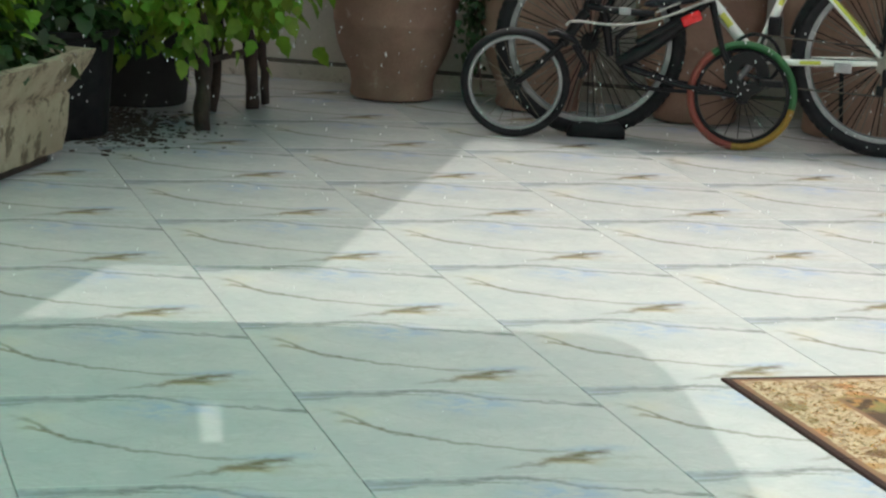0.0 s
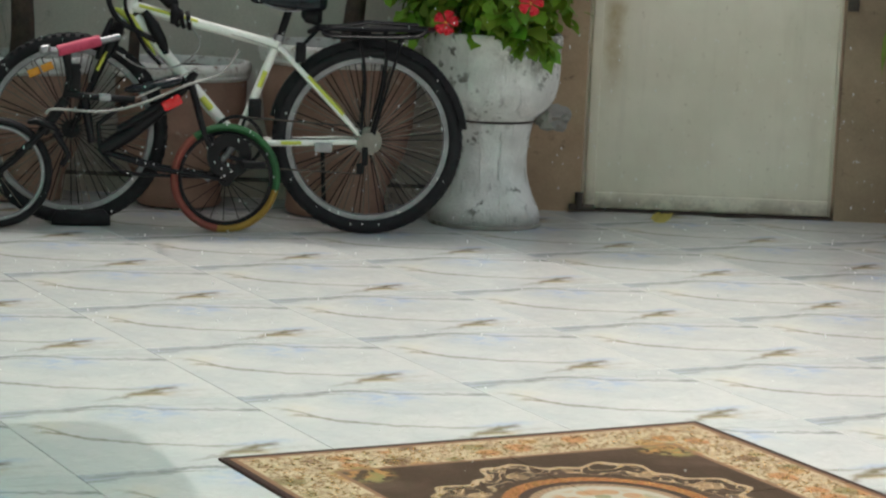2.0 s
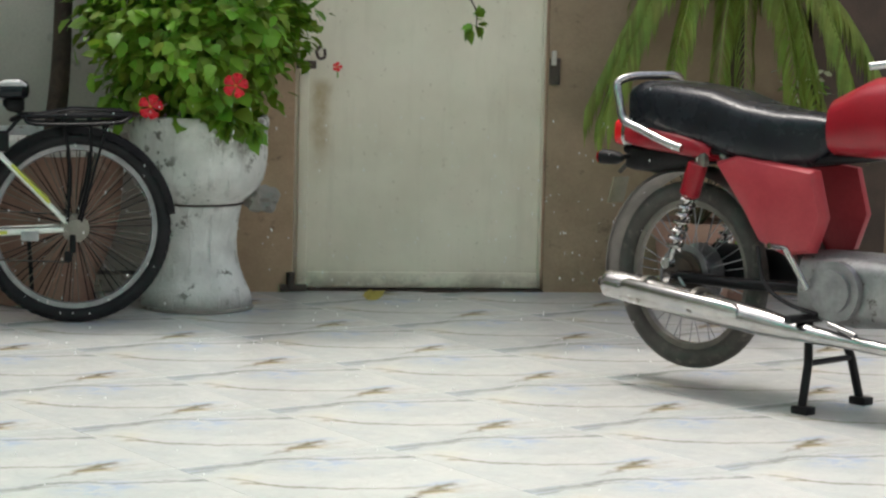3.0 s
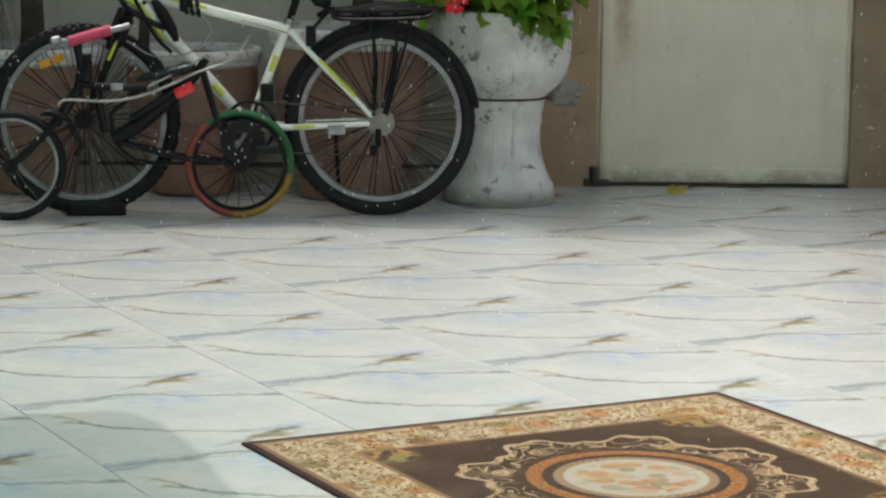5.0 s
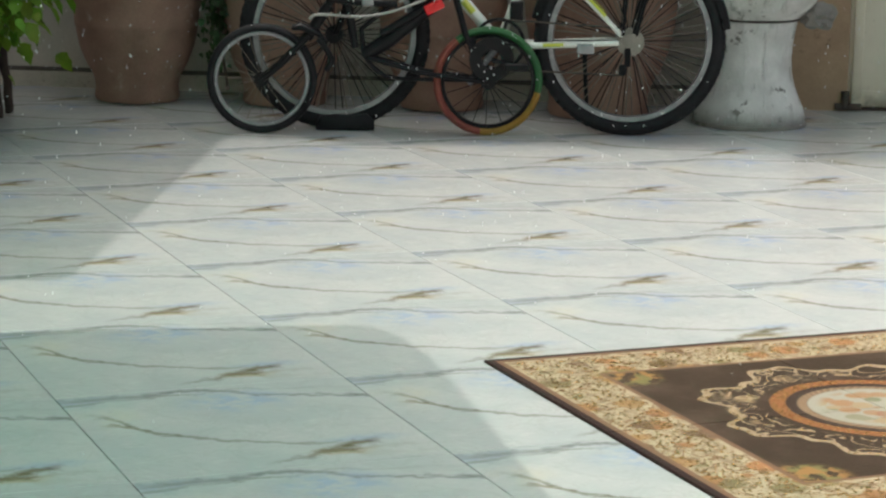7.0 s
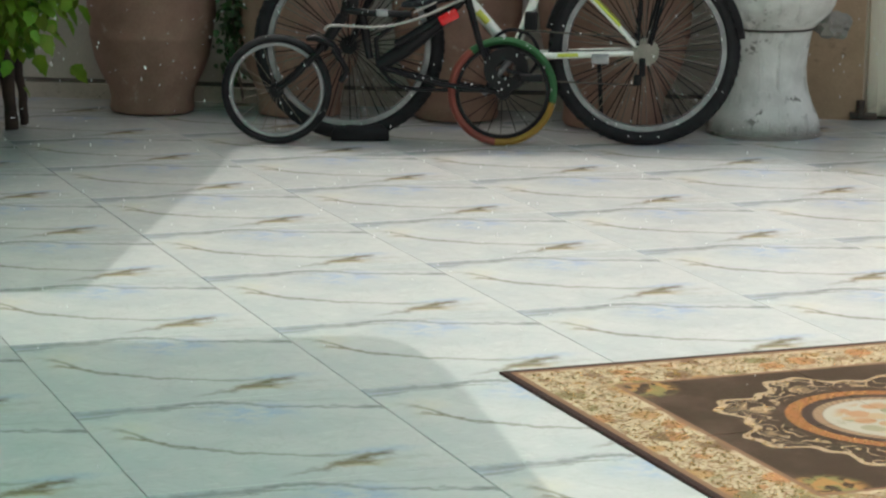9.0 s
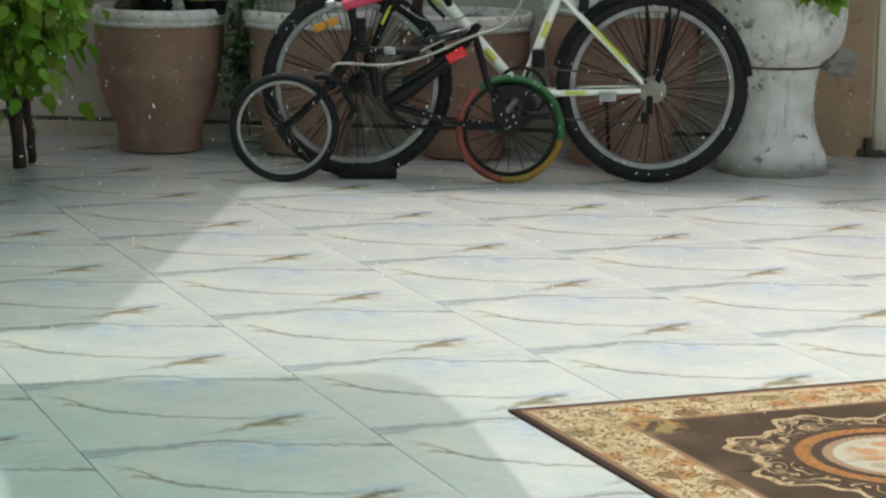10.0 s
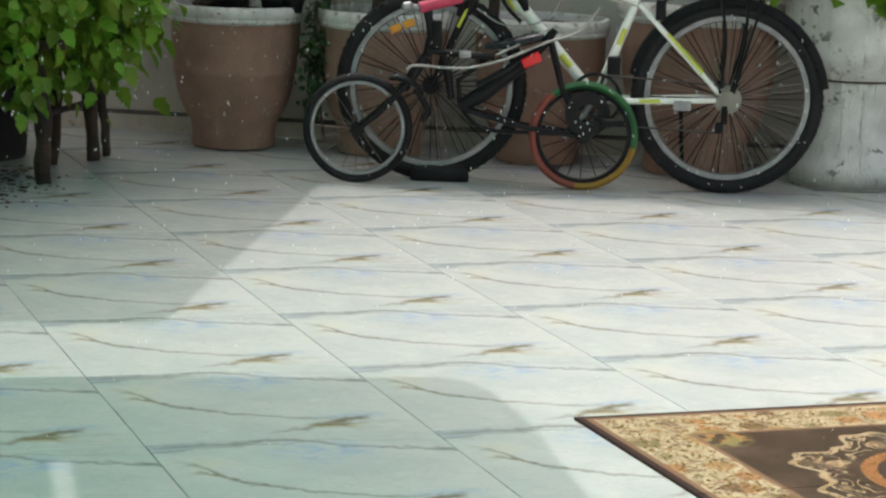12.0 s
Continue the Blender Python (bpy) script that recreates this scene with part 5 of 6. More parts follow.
        bar(b, "fork_leg", [(0.150, 0.045 * s, 0.665), (0.105, 0.048 * s, 0.57), (0.005, 0.048 * s, 0.332)], [0.016, 0.014, 0.009], M["black"])
    bar(b, "fork_decal", [(0.118, -0.060, 0.60), (0.088, -0.061, 0.535)], 0.006, M["bike_yellow"], "yellow fork stripe")
    part("bottom_bracket", tube(B(), [(0.565, -0.036, 0.31), (0.565, 0.036, 0.31)], 0.021, 14), M["bike_white"], b)
    part("kickstand_lug", box(B(), (0.83, -0.078, 0.285), (0.89, -0.055, 0.318), 0.004), M["alloy"], b)
    bar(b, "head_tube", [(0.158, 0, 0.672), (0.205, 0, 0.80)], 0.021, M["bike_white"])
    bar(b, "fork_crown", [(0.150, -0.056, 0.664), (0.152, -0.02, 0.684), (0.152, 0.02, 0.684), (0.150, 0.056, 0.664)], 0.023, M["black"], "", 3)
    for s in (-1, 1):
        bar(b, "front_brake", [(0.088, 0.052 * s, 0.572), (0.108, 0.058 * s, 0.640), (0.128, 0.040 * s, 0.706)], [0.010, 0.013, 0.007], M["black"], "", 3, 8)
        bar(b, "fork_sleeve", [(0.148, 0.047 * s, 0.660), (0.112, 0.048 * s, 0.582)], [0.020, 0.018], M["plastic"])
    bar(b, "cable_bundle", [(0.170, -0.036, 0.860), (0.120, -0.050, 0.790), (0.150, -0.046, 0.712), (0.215, -0.036, 0.672), (0.280, -0.030, 0.640)], 0.010, M["plastic"], "", 5, 7)
    bar(b, "gear_housing", [(0.190, -0.030, 0.850), (0.175, -0.046, 0.760), (0.205, -0.040, 0.690), (0.250, -0.034, 0.610), (0.300, -0.030, 0.560)], 0.007, M["plastic"], "", 5, 7)
    # cockpit
    bar(b, "stem", [(0.205, 0, 0.80), (0.222, 0, 0.86), (0.16, 0, 0.90)], 0.016, M["black"], "", 3)
    hbar = bar(b, "handlebar", [(0.20, -0.29, 0.92), (0.165, -0.10, 0.905), (0.16, 0, 0.90), (0.165, 0.10, 0.905), (0.20, 0.29, 0.92)], 0.0125, M["black"], "", 4)
    for s in (-1, 1):
        bar(hbar, "grip", [(0.187, 0.19 * s, 0.914), (0.203, 0.305 * s, 0.921)], 0.017, M["plastic"])
    # cable lock wound round the top tube
    bar(b, "cable_lock", [(0.335 + 0.0045 * i, 0.024 * math.cos(i * 1.3), 0.722 - 0.001 * i + 0.026 * math.sin(i * 1.3)) for i in range(16)], 0.008, M["plastic"], "black cable lock", 3, 7)
    part("lock_body", tube(B(), [(0.268, -0.006, 0.838), (0.278, -0.006, 0.830), (0.302, -0.006, 0.798), (0.334, -0.006, 0.766), (0.346, -0.006, 0.752)], [0.008, 0.020, 0.027, 0.024, 0.010], 14, 3), M["plastic"], b, "black lock and cable bundle")
    bar(b, "lock_strap", [(0.338, -0.028, 0.765), (0.346, -0.034, 0.735), (0.338, -0.028, 0.700)], [0.012, 0.020, 0.012], M["plastic"], "black fabric strap", 4, 9)
    bar(b, "lock_strap", [(0.240, -0.026, 0.738), (0.272, -0.030, 0.690), (0.300, -0.030, 0.640), (0.318, -0.028, 0.598)], [0.012, 0.022, 0.020, 0.010], M["plastic"], "black fabric strap", 4, 9)
    bar(b, "brake_cable", [(0.40, -0.02, 0.69), (0.43, -0.03, 0.63), (0.36, -0.04, 0.56), (0.24, -0.05, 0.55), (0.15, -0.05, 0.60)], 0.0028, M["cable"], "", 5, 6)
    bar(b, "gear_cable", [(0.43, -0.012, 0.70), (0.60, -0.016, 0.655), (0.69, -0.016, 0.628)], 0.0025, M["cable"], "", 3, 6)
    # saddle
    bar(b, "seat_post", [(0.698, 0, 0.66), (0.728, 0, 0.760)], 0.0135, M["plastic"])
    sd = part("saddle", loft(B(), [(0.597, 0, 0.793, 0.012, 0.008), (0.61, 0, 0.793, 0.020, 0.014), (0.67, 0, 0.790, 0.026, 0.018), (0.735, 0, 0.788, 0.045, 0.024), (0.79, 0, 0.790, 0.078, 0.032), (0.83, 0, 0.792, 0.082, 0.034), (0.852, 0, 0.792, 0.060, 0.026), (0.858, 0, 0.792, 0.03, 0.012)]), M["vinyl"], b)
    part("saddle_pad", loft(B(), [(0.745, -0.03, 0.808, 0.01, 0.006), (0.78, -0.045, 0.815, 0.028, 0.012), (0.825, -0.05, 0.815, 0.030, 0.014), (0.848, -0.045, 0.806, 0.015, 0.008)]), M["saddle_grey"], sd, "light grey saddle pad")
    part("tail_bag", loft(B(), [(0.770, 0, 0.752, 0.015, 0.012), (0.785, 0, 0.748, 0.032, 0.028), (0.825, 0, 0.742, 0.036, 0.032), (0.842, 0, 0.742, 0.02, 0.02)]), M["plastic"], sd, "small black saddle springs cover")
    for s in (-1, 1):
        bar(sd, "rail", [(0.64, 0.018 * s, 0.780), (0.72, 0.022 * s, 0.758), (0.81, 0.026 * s, 0.768)], 0.0035, M["alloy"], "", 3, 6)
    # mudguard and rack
    part("mudguard", ring(B(), 0.3325, [(-0.012, -0.032), (0.010, -0.022), (0.014, 0.0), (0.010, 0.022), (-0.012, 0.032), (-0.008, 0.030), (0.008, 0.018), (0.010, 0.0), (0.008, -0.018), (-0.008, -0.030)], 72, 8, 168), M["plastic"], b, "black plastic mudguard", Matrix.Translation(RH))
    rk = part("rack", tube(tube(B(), [(0.83, -0.06, 0.705), (1.20, -0.06, 0.712), (1.225, 0.0, 0.712), (1.20, 0.06, 0.712), (0.83, 0.06, 0.705), (0.80, 0.0, 0.69), (0.83, -0.06, 0.705)], 0.0085, 8), [(0.83, 0, 0.704), (1.22, 0, 0.712)], 0.007, 6), M["black"], b, "black steel luggage rack")
    for i in range(7):
        bar(rk, "slat", [(0.86 + 0.055 * i, -0.06, 0.708), (0.86 + 0.055 * i, 0.06, 0.708)], 0.004, M["black"], sides=6)
    bar(rk, "spring_clip", [(0.90, -0.05, 0.712), (1.0, -0.045, 0.730), (1.17, -0.05, 0.726), (1.17, 0.05, 0.726), (1.0, 0.045, 0.730), (0.90, 0.05, 0.712)], 0.0045, M["black"], "", 0, 6)
    for sd_ in (-1, 1):
        bar(rk, "side_rail", [(0.84, 0.064 * sd_, 0.704), (0.88, 0.074 * sd_, 0.680), (1.14, 0.076 * sd_, 0.686), (1.20, 0.062 * sd_, 0.710)], 0.0065, M["black"], "", 4, 7)
        bar(rk, "fork_strut", [(1.12, 0.070 * sd_, 0.690), (1.075, 0.074 * sd_, 0.53), (1.03, 0.074 * sd_, 0.35)], 0.005, M["black"], "", 3, 6)
    part("clip_block", box(B(), (0.94, -0.05, 0.675), (1.01, 0.05, 0.718), 0.008), M["plastic"], rk)
    for s in (-1, 1):
        for x1, x2 in ((0.965, 0.985), (1.06, 1.02)):
            bar(rk, "strut", [(x1, 0.06 * s, 0.708), ((x1 + x2) / 2 + 0.02, 0.068 * s, 0.53), (x2, 0.072 * s, 0.35)], 0.0055, M["black"], "", 3, 6)
        bar(rk, "arm", [(0.83, 0.05 * s, 0.70), (0.76, 0.03 * s, 0.62)], 0.004, M["black"], "", 0, 6)
    part("derailleur", box(box(B(), (0.992, -0.080, 0.245), (1.014, -0.068, 0.31), 0.005), (0.975, -0.080, 0.215), (1.000, -0.068, 0.252), 0.005), M["plastic"], b)
    cr = part("chainring", ring(B(), 0.085, [(-0.006, -0.003), (0.006, -0.003), (0.006, 0.003), (-0.006, 0.003)], 44), M["black"], b, "", Matrix.Translation((0.565, -0.052, 0.31)))
    for i in range(5):
        a = i * 1.2566
        bar(cr, "spider_arm", [(0, 0, 0), (0.082 * math.cos(a), 0, 0.082 * math.sin(a))], 0.006, M["black"], "", 0, 6)
    bar(cr, "crank", [(0, -0.016, 0), (-0.10, -0.03, -0.135)], [0.013, 0.010], M["alloy"])
    part("chain", tube(tube(B(), [(0.565, -0.052, 0.395), (1.0, -0.062, 0.375)], 0.0035, 5), [(0.565, -0.052, 0.225), (0.99, -0.070, 0.215)], 0.0035, 5), M["iron"], b)
    # brakes
    part("rear_brake", box(B(), (0.755, -0.045, 0.585), (0.790, -0.03, 0.655), 0.005), M["plastic"], b)
    part("front_derailleur", box(B(), (0.60, -0.045, 0.385), (0.645, 0.02, 0.455), 0.008), M["plastic"], b)
    bar(b, "kickstand", [(0.86, 0.07, 0.29), (0.88, 0.16, 0.008)], 0.008, M["black"])


white_bicycle()


def kids_bicycle():
    ax = Vector((0.9434, -0.3318, 0))
    m = Matrix.Translation((1.030, 1.372, 0)) @ Matrix.Rotation(math.atan2(ax.y, ax.x), 4, "Z")
    b = thing("kids_bicycle", "small black children's bicycle with a three-coloured rear tyre", "bicycle", m)
    R = 0.187
    wheel(b, "front_wheel", (0.0, 0, R), R, 0.038, 0.157, M["rim_grey"], 20, M["tyre"], 0, 0.0011, key="kid", hub_w=0.03, hub_r=0.013, rim_h=0.6, hub_mat=M["black"])
    wheel(b, "rear_wheel", (0.768, 0, R), R, 0.038, 0.157, M["black"], 20, None, 0, 0.0014, M["black"], 0.03, 0.014,
          [(-12, 128, M["tyre_green"], "green stretch of the tyre"), (128, 262, M["tyre_red"], "faded red stretch of the tyre"), (262, 348, M["tyre_yellow"], "yellow stretch of the tyre")], "kid_black", 0.6, hub_mat=M["black"])
    for s in (-1, 1):
        bar(b, "fork_leg", [(0.0, 0.035 * s, R), (0.06, 0.036 * s, 0.235), (0.155, 0.028 * s, 0.335)], 0.011, M["black"])
        bar(b, "chain_stay", [(0.36, 0.02 * s, 0.265), (0.55, 0.040 * s, 0.215), (0.768, 0.040 * s, R)], 0.009, M["black"])
        bar(b, "seat_stay", [(0.645, 0.02 * s, 0.500), (0.69, 0.038 * s, 0.34), (0.768, 0.040 * s, R)], [0.012, 0.010, 0.009], M["black"])
    bar(b, "head_tube", [(0.150, 0, 0.325), (0.225, 0, 0.440)], 0.019, M["black"])
    part("fork_bridge", loft(B(), [(0.10, 0, 0.360, 0.02, 0.008), (0.13, 0, 0.366, 0.03, 0.014), (0.19, 0, 0.345, 0.03, 0.014), (0.22, 0, 0.31, 0.02, 0.008)]), M["black"], b)
    bar(b, "mudguard_stay", [(0.19, -0.03, 0.33), (0.235, -0.03, 0.26), (0.215, -0.03, 0.22)], 0.010, M["black"], "", 3)
    st = bar(b, "steerer", [(0.225, 0, 0.440), (0.240, -0.01, 0.52), (0.222, -0.02, 0.595)], 0.014, M["black"])
    hb = bar(b, "handlebar", [(0.155, -0.045, 0.608), (0.222, -0.02, 0.600), (0.34, 0.0, 0.640), (0.40, 0.01, 0.655)], 0.011, M["alloy"], "dull alloy handlebar swung round")
    bar(hb, "grip", [(0.196, -0.032, 0.603), (0.335, -0.004, 0.641)], [0.019, 0.017, 0.019], M["grip_pink"], "pink rubber grip")
    part("bell", loft(B(), [(0.135, -0.05, 0.606, 0.006, 0.006), (0.142, -0.05, 0.608, 0.018, 0.014), (0.165, -0.045, 0.612, 0.018, 0.014), (0.172, -0.045, 0.612, 0.006, 0.006)]), M["alloy"], hb)
    bar(b, "upper_tube", [(0.225, -0.01, 0.462), (0.31, -0.02, 0.452), (0.455, -0.02, 0.447)], [0.013, 0.012, 0.012], M["black"])
    part("clamp", box(B(), (0.335, -0.038, 0.440), (0.375, -0.004, 0.464), 0.004), M["alloy"], b)
    bar(b, "post", [(0.285, 0, 0.45), (0.30, 0, 0.38), (0.315, 0, 0.295)], [0.018, 0.015, 0.012], M["black"])
    part("front_carrier", box(B(), (0.240, -0.03, 0.47), (0.275, 0.02, 0.56), 0.006), M["plastic"], b)
    bar(b, "down_tube", [(0.345, 0, 0.270), (0.43, 0, 0.325), (0.565, 0, 0.435)], [0.024, 0.028, 0.024], M["black"])
    bar(b, "main_tube", [(0.40, -0.022, 0.345), (0.50, -0.022, 0.405), (0.60, -0.015, 0.475)], [0.012, 0.015, 0.013], M["black"])
    bar(b, "brace", [(0.345, 0.0, 0.270), (0.335, 0.0, 0.36), (0.44, 0.0, 0.445)], 0.009, M["black"])
    bar(b, "rear_tube", [(0.56, 0, 0.43), (0.62, 0, 0.49), (0.655, 0, 0.545)], [0.018, 0.016, 0.015], M["black"])
    sd = part("saddle", loft(B(), [(0.42, 0, 0.478, 0.012, 0.008), (0.45, 0, 0.482, 0.025, 0.014), (0.52, 0, 0.495, 0.04, 0.018), (0.58, 0, 0.512, 0.06, 0.020), (0.61, 0, 0.520, 0.05, 0.014), (0.618, 0, 0.522, 0.02, 0.006)]), M["vinyl"], b)
    rf = part("reflector", box(B(), (-0.034, -0.012, -0.018), (0.034, 0.008, 0.018), 0.007, Matrix.Translation((0.578, -0.052, 0.443)) @ Matrix.Rotation(radians(-28), 4, "Y")), M["lens_red"], b, "red reflector lamp")
    part("reflector_cap", box(B(), (-0.012, -0.018, -0.008), (0.012, -0.010, 0.008), 0.003, Matrix.Translation((0.590, -0.052, 0.455)) @ Matrix.Rotation(radians(-28), 4, "Y")), M["lens_red"], rf)
    bar(b, "brake_cable", [(0.160, -0.055, 0.395), (0.19, -0.06, 0.412), (0.348, -0.06, 0.408), (0.48, -0.06, 0.440), (0.616, -0.05, 0.500), (0.74, -0.04, 0.545), (0.80, -0.03, 0.625)], 0.0048, M["cable"], "grey cable casing", 6, 7)
    bar(b, "second_cable", [(0.46, -0.04, 0.455), (0.56, -0.04, 0.505), (0.66, -0.02, 0.56)], 0.004, M["cable"], "", 4, 6)
    part("chain_guard", ring(B(), 0.062, [(-0.030, -0.004), (0.014, -0.004), (0.014, 0.004), (-0.030, 0.004)], 36), M["black"], b, "", Matrix.Translation((0.775, -0.052, 0.268)))
    cr = part("crank", tube(B(), [(0.775, -0.065, 0.268), (0.855, -0.075, 0.245)], 0.008, 8), M["black"], b)
    part("pedal", box(B(), (0.815, -0.125, 0.235), (0.895, -0.075, 0.258), 0.005), M["plastic"], cr)
    bar(b, "frame_link", [(0.70, -0.01, 0.335), (0.735, -0.02, 0.245), (0.72, -0.03, 0.20)], 0.016, M["black"], "", 3)
    bar(b, "training_arm", [(0.345, 0.0, 0.27), (0.42, 0.0, 0.20), (0.60, 0.0, 0.19), (0.768, 0.03, R)], 0.007, M["black"], "", 3)
    # Black lump that fills the dark band below the larger front tyre.
    part("black_lump", loft(B(), [(0.185, 0.085, 0.014, 0.008, 0.012), (0.200, 0.085, 0.026, 0.020, 0.026), (0.25, 0.085, 0.028, 0.024, 0.028), (0.31, 0.085, 0.026, 0.024, 0.026), (0.36, 0.085, 0.030, 0.020, 0.030), (0.385, 0.085, 0.018, 0.008, 0.016)], 14), M["tyre"], b)


kids_bicycle()


# ---- motorcycle ----
def motorcycle():
    d = Vector((0.145, -0.989, 0)).normalized()
    m = Matrix.Translation((3.315, -0.985, -0.0)) @ Matrix.Rotation(math.atan2(d.y, d.x), 4, "Z")
    k = thing("motorcycle", "red commuter motorcycle with a black seat, on its centre stand", "motorcycle", m)
    R, Z = 0.284, 0.332
    rw = wheel(k, "rear_wheel", (-0.032, 0, Z), R, 0.075, 0.222, M["fender_metal"], 36, M["tyre_dusty"], 0, 0.002, M["alloy"], 0.05, 0.05, key="moto", knob=0.0005)
    part("brake_drum", disc(disc(B(), (0, -0.03, 0), 0.075, 0.02), (0, -0.052, 0), 0.055, 0.006), M["iron"], rw, "dark grimy brake drum")
    fwz = 0.284
    fw = wheel(k, "front_wheel", (1.22, 0, fwz), R, 0.065, 0.226, M["fender_metal"], 36, M["tyre_dusty"], 0, 0.002, M["alloy"], 0.05, 0.045, key="moto", knob=0.0005)
    sec = [(0.0, -0.055), (0.012, -0.045), (0.020, -0.02), (0.021, 0.0), (0.020, 0.02), (0.012, 0.045), (0.0, 0.055), (0.002, 0.050), (0.010, 0.040), (0.016, 0.0), (0.010, -0.040), (0.002, -0.050)]
    rf = part("rear_fender", ring(B(), 0.312, sec, 72, 42, 196), M["fender_metal"], k, "dull steel rear mudguard", Matrix.Translation((-0.022, 0, Z)))
    part("front_fender", ring(B(), 0.308, sec, 60, 20, 165), M["fender_metal"], k, "steel front mudguard", Matrix.Translation((1.22, 0, fwz)))
    # swinging arm, shocks
    for s in (-1, 1):
        bar(k, "swing_arm", [(-0.03, 0.075 * s, Z), (0.20, 0.075 * s, 0.335), (0.50, 0.06 * s, 0.35)], 0.017, M["black"])
        y = 0.115 * s
        sh = bar(k, "shock_absorber", [(-0.02, y, 0.385), (0.075, y, 0.70)], 0.010, M["chrome"])
        ht, hb_ = Vector((0.073, y, 0.680)), Vector((0.043, y, 0.582))
        part("shock_cover", tube(B(), [hb_, hb_.lerp(ht, 0.05), hb_.lerp(ht, 0.92), ht], [0.026, 0.031, 0.031, 0.027], 16), M["red"], sh, "red shock absorber shroud")
        part("shock_mount", box(B(), (0.078, y - 0.014, 0.670), (0.108, y + 0.014, 0.712), 0.010), M["fender_metal"], sh, "dull steel upper mount")
        sp0, sp1 = Vector((-0.012, y, 0.415)), hb_
        axis = (sp1 - sp0).normalized()
        e1 = axis.orthogonal().normalized()
        e2 = axis.cross(e1)
        part("spring", tube(B(), [sp0.lerp(sp1, i / 70) + 0.022 * (e1 * math.cos(i * 0.63) + e2 * math.sin(i * 0.63)) for i in range(71)], 0.0052, 6), M["chrome"], sh, "chrome coil spring")
        part("shock_eye", tube(B(), [(-0.03, y - 0.015, 0.375), (-0.03, y + 0.015, 0.375)], 0.017, 12), M["chrome"], sh)
    part("chain_case", loft(B(), [(-0.06, 0.07, 0.36, 0.02, 0.03), (0.0, 0.07, 0.365, 0.025, 0.065), (0.3, 0.07, 0.375, 0.02, 0.055), (0.45, 0.07, 0.375, 0.02, 0.05)]), M["black"], k)
    part("axle_nut", tube(B(), [(-0.032, -0.12, Z), (-0.032, -0.08, Z)], 0.016, 6), M["chrome"], k)
    part("brake_arm", tube(B(), [(-0.005, -0.09, Z), (0.05, -0.095, 0.27), (0.42, -0.10, 0.25)], 0.006, 7), M["alloy"], k)
    # exhaust
    ex = part("exhaust", tube(B(), [(-0.235, -0.155, 0.297), (-0.222, -0.155, 0.296), (-0.16, -0.155, 0.293), (0.10, -0.155, 0.270), (0.36, -0.150, 0.248), (0.50, -0.145, 0.235), (0.66, -0.135, 0.225), (0.86, -0.11, 0.22), (0.93, -0.07, 0.30), (0.93, -0.04, 0.43)],
                            [0.030, 0.042, 0.045, 0.045, 0.040, 0.028, 0.020, 0.018, 0.018, 0.018], 20, 4), M["chrome"], k, "chrome exhaust silencer")
    part("heat_shield", loft(B(), [(-0.14, -0.187, 0.298, 0.016, 0.020), (-0.12, -0.188, 0.298, 0.018, 0.028), (0.28, -0.183, 0.268, 0.018, 0.026), (0.30, -0.180, 0.266, 0.014, 0.018)]), M["chrome"], ex)
    part("exhaust_outlet", tube(B(), [(-0.232, -0.155, 0.297), (-0.262, -0.155, 0.298)], 0.015, 12), M["iron"], ex)
    for x in (-0.08, 0.12):
        part("clamp_band", tube(B(), [(x, -0.155, 0.284 - x * 0.07), (x + 0.018, -0.155, 0.283 - x * 0.07)], 0.0475, 20), M["fender_metal"], ex)
    # seat and tail
    part("seat", loft(B(), [(-0.224, 0, 0.828, 0.085, 0.050), (-0.214, 0, 0.829, 0.106, 0.068), (-0.18, 0, 0.830, 0.117, 0.080), (-0.05, 0, 0.824, 0.124, 0.086), (0.10, 0, 0.808, 0.124, 0.088), (0.22, 0, 0.780, 0.122, 0.084), (0.34, 0, 0.765, 0.112, 0.084), (0.46, 0, 0.770, 0.095, 0.076), (0.52, 0, 0.790, 0.075, 0.045), (0.535, 0, 0.790, 0.05, 0.02)], 32, 4.4), M["vinyl"], k, "black vinyl seat with a stepped back")
    part("tail_cowl", loft(B(), [(-0.268, 0, 0.748, 0.05, 0.018), (-0.245, 0, 0.746, 0.090, 0.034), (-0.15, 0, 0.744, 0.122, 0.042), (0.0, 0, 0.732, 0.130, 0.038), (0.09, 0, 0.718, 0.128, 0.032), (0.11, 0, 0.714, 0.11, 0.02)], 24, 4), M["red"], k, "glossy red tail cowl")
    tl = part("tail_lamp", loft(B(), [(-0.335, 0, 0.742, 0.030, 0.022), (-0.325, 0, 0.745, 0.046, 0.040), (-0.285, 0, 0.748, 0.050, 0.044), (-0.268, 0, 0.748, 0.045, 0.040)], 20, 4), M["lens_red"], k, "red tail lamp lens")
    part("lamp_bezel", loft(B(), [(-0.292, 0, 0.750, 0.052, 0.047), (-0.255, 0, 0.750, 0.052, 0.047)], 20, 4), M["chrome"], tl)
    part("lamp_bracket", loft(B(), [(-0.30, 0, 0.695, 0.03, 0.012), (-0.24, 0, 0.682, 0.045, 0.024), (-0.17, 0, 0.69, 0.045, 0.022)], 16, 4), M["plastic"], k)
    for s in (-1, 1):
        ind = part("indicator", loft(B(), [(-0.325, 0.105 * s, 0.672, 0.012, 0.010), (-0.31, 0.105 * s, 0.672, 0.030, 0.023), (-0.26, 0.105 * s, 0.672, 0.024, 0.020), (-0.235, 0.105 * s, 0.672, 0.01, 0.008)], 16), M["plastic"], k)
        part("lens", loft(B(), [(-0.334, 0.105 * s, 0.672, 0.012, 0.010), (-0.318, 0.105 * s, 0.672, 0.028, 0.020)], 16), M["lens_red"], ind)
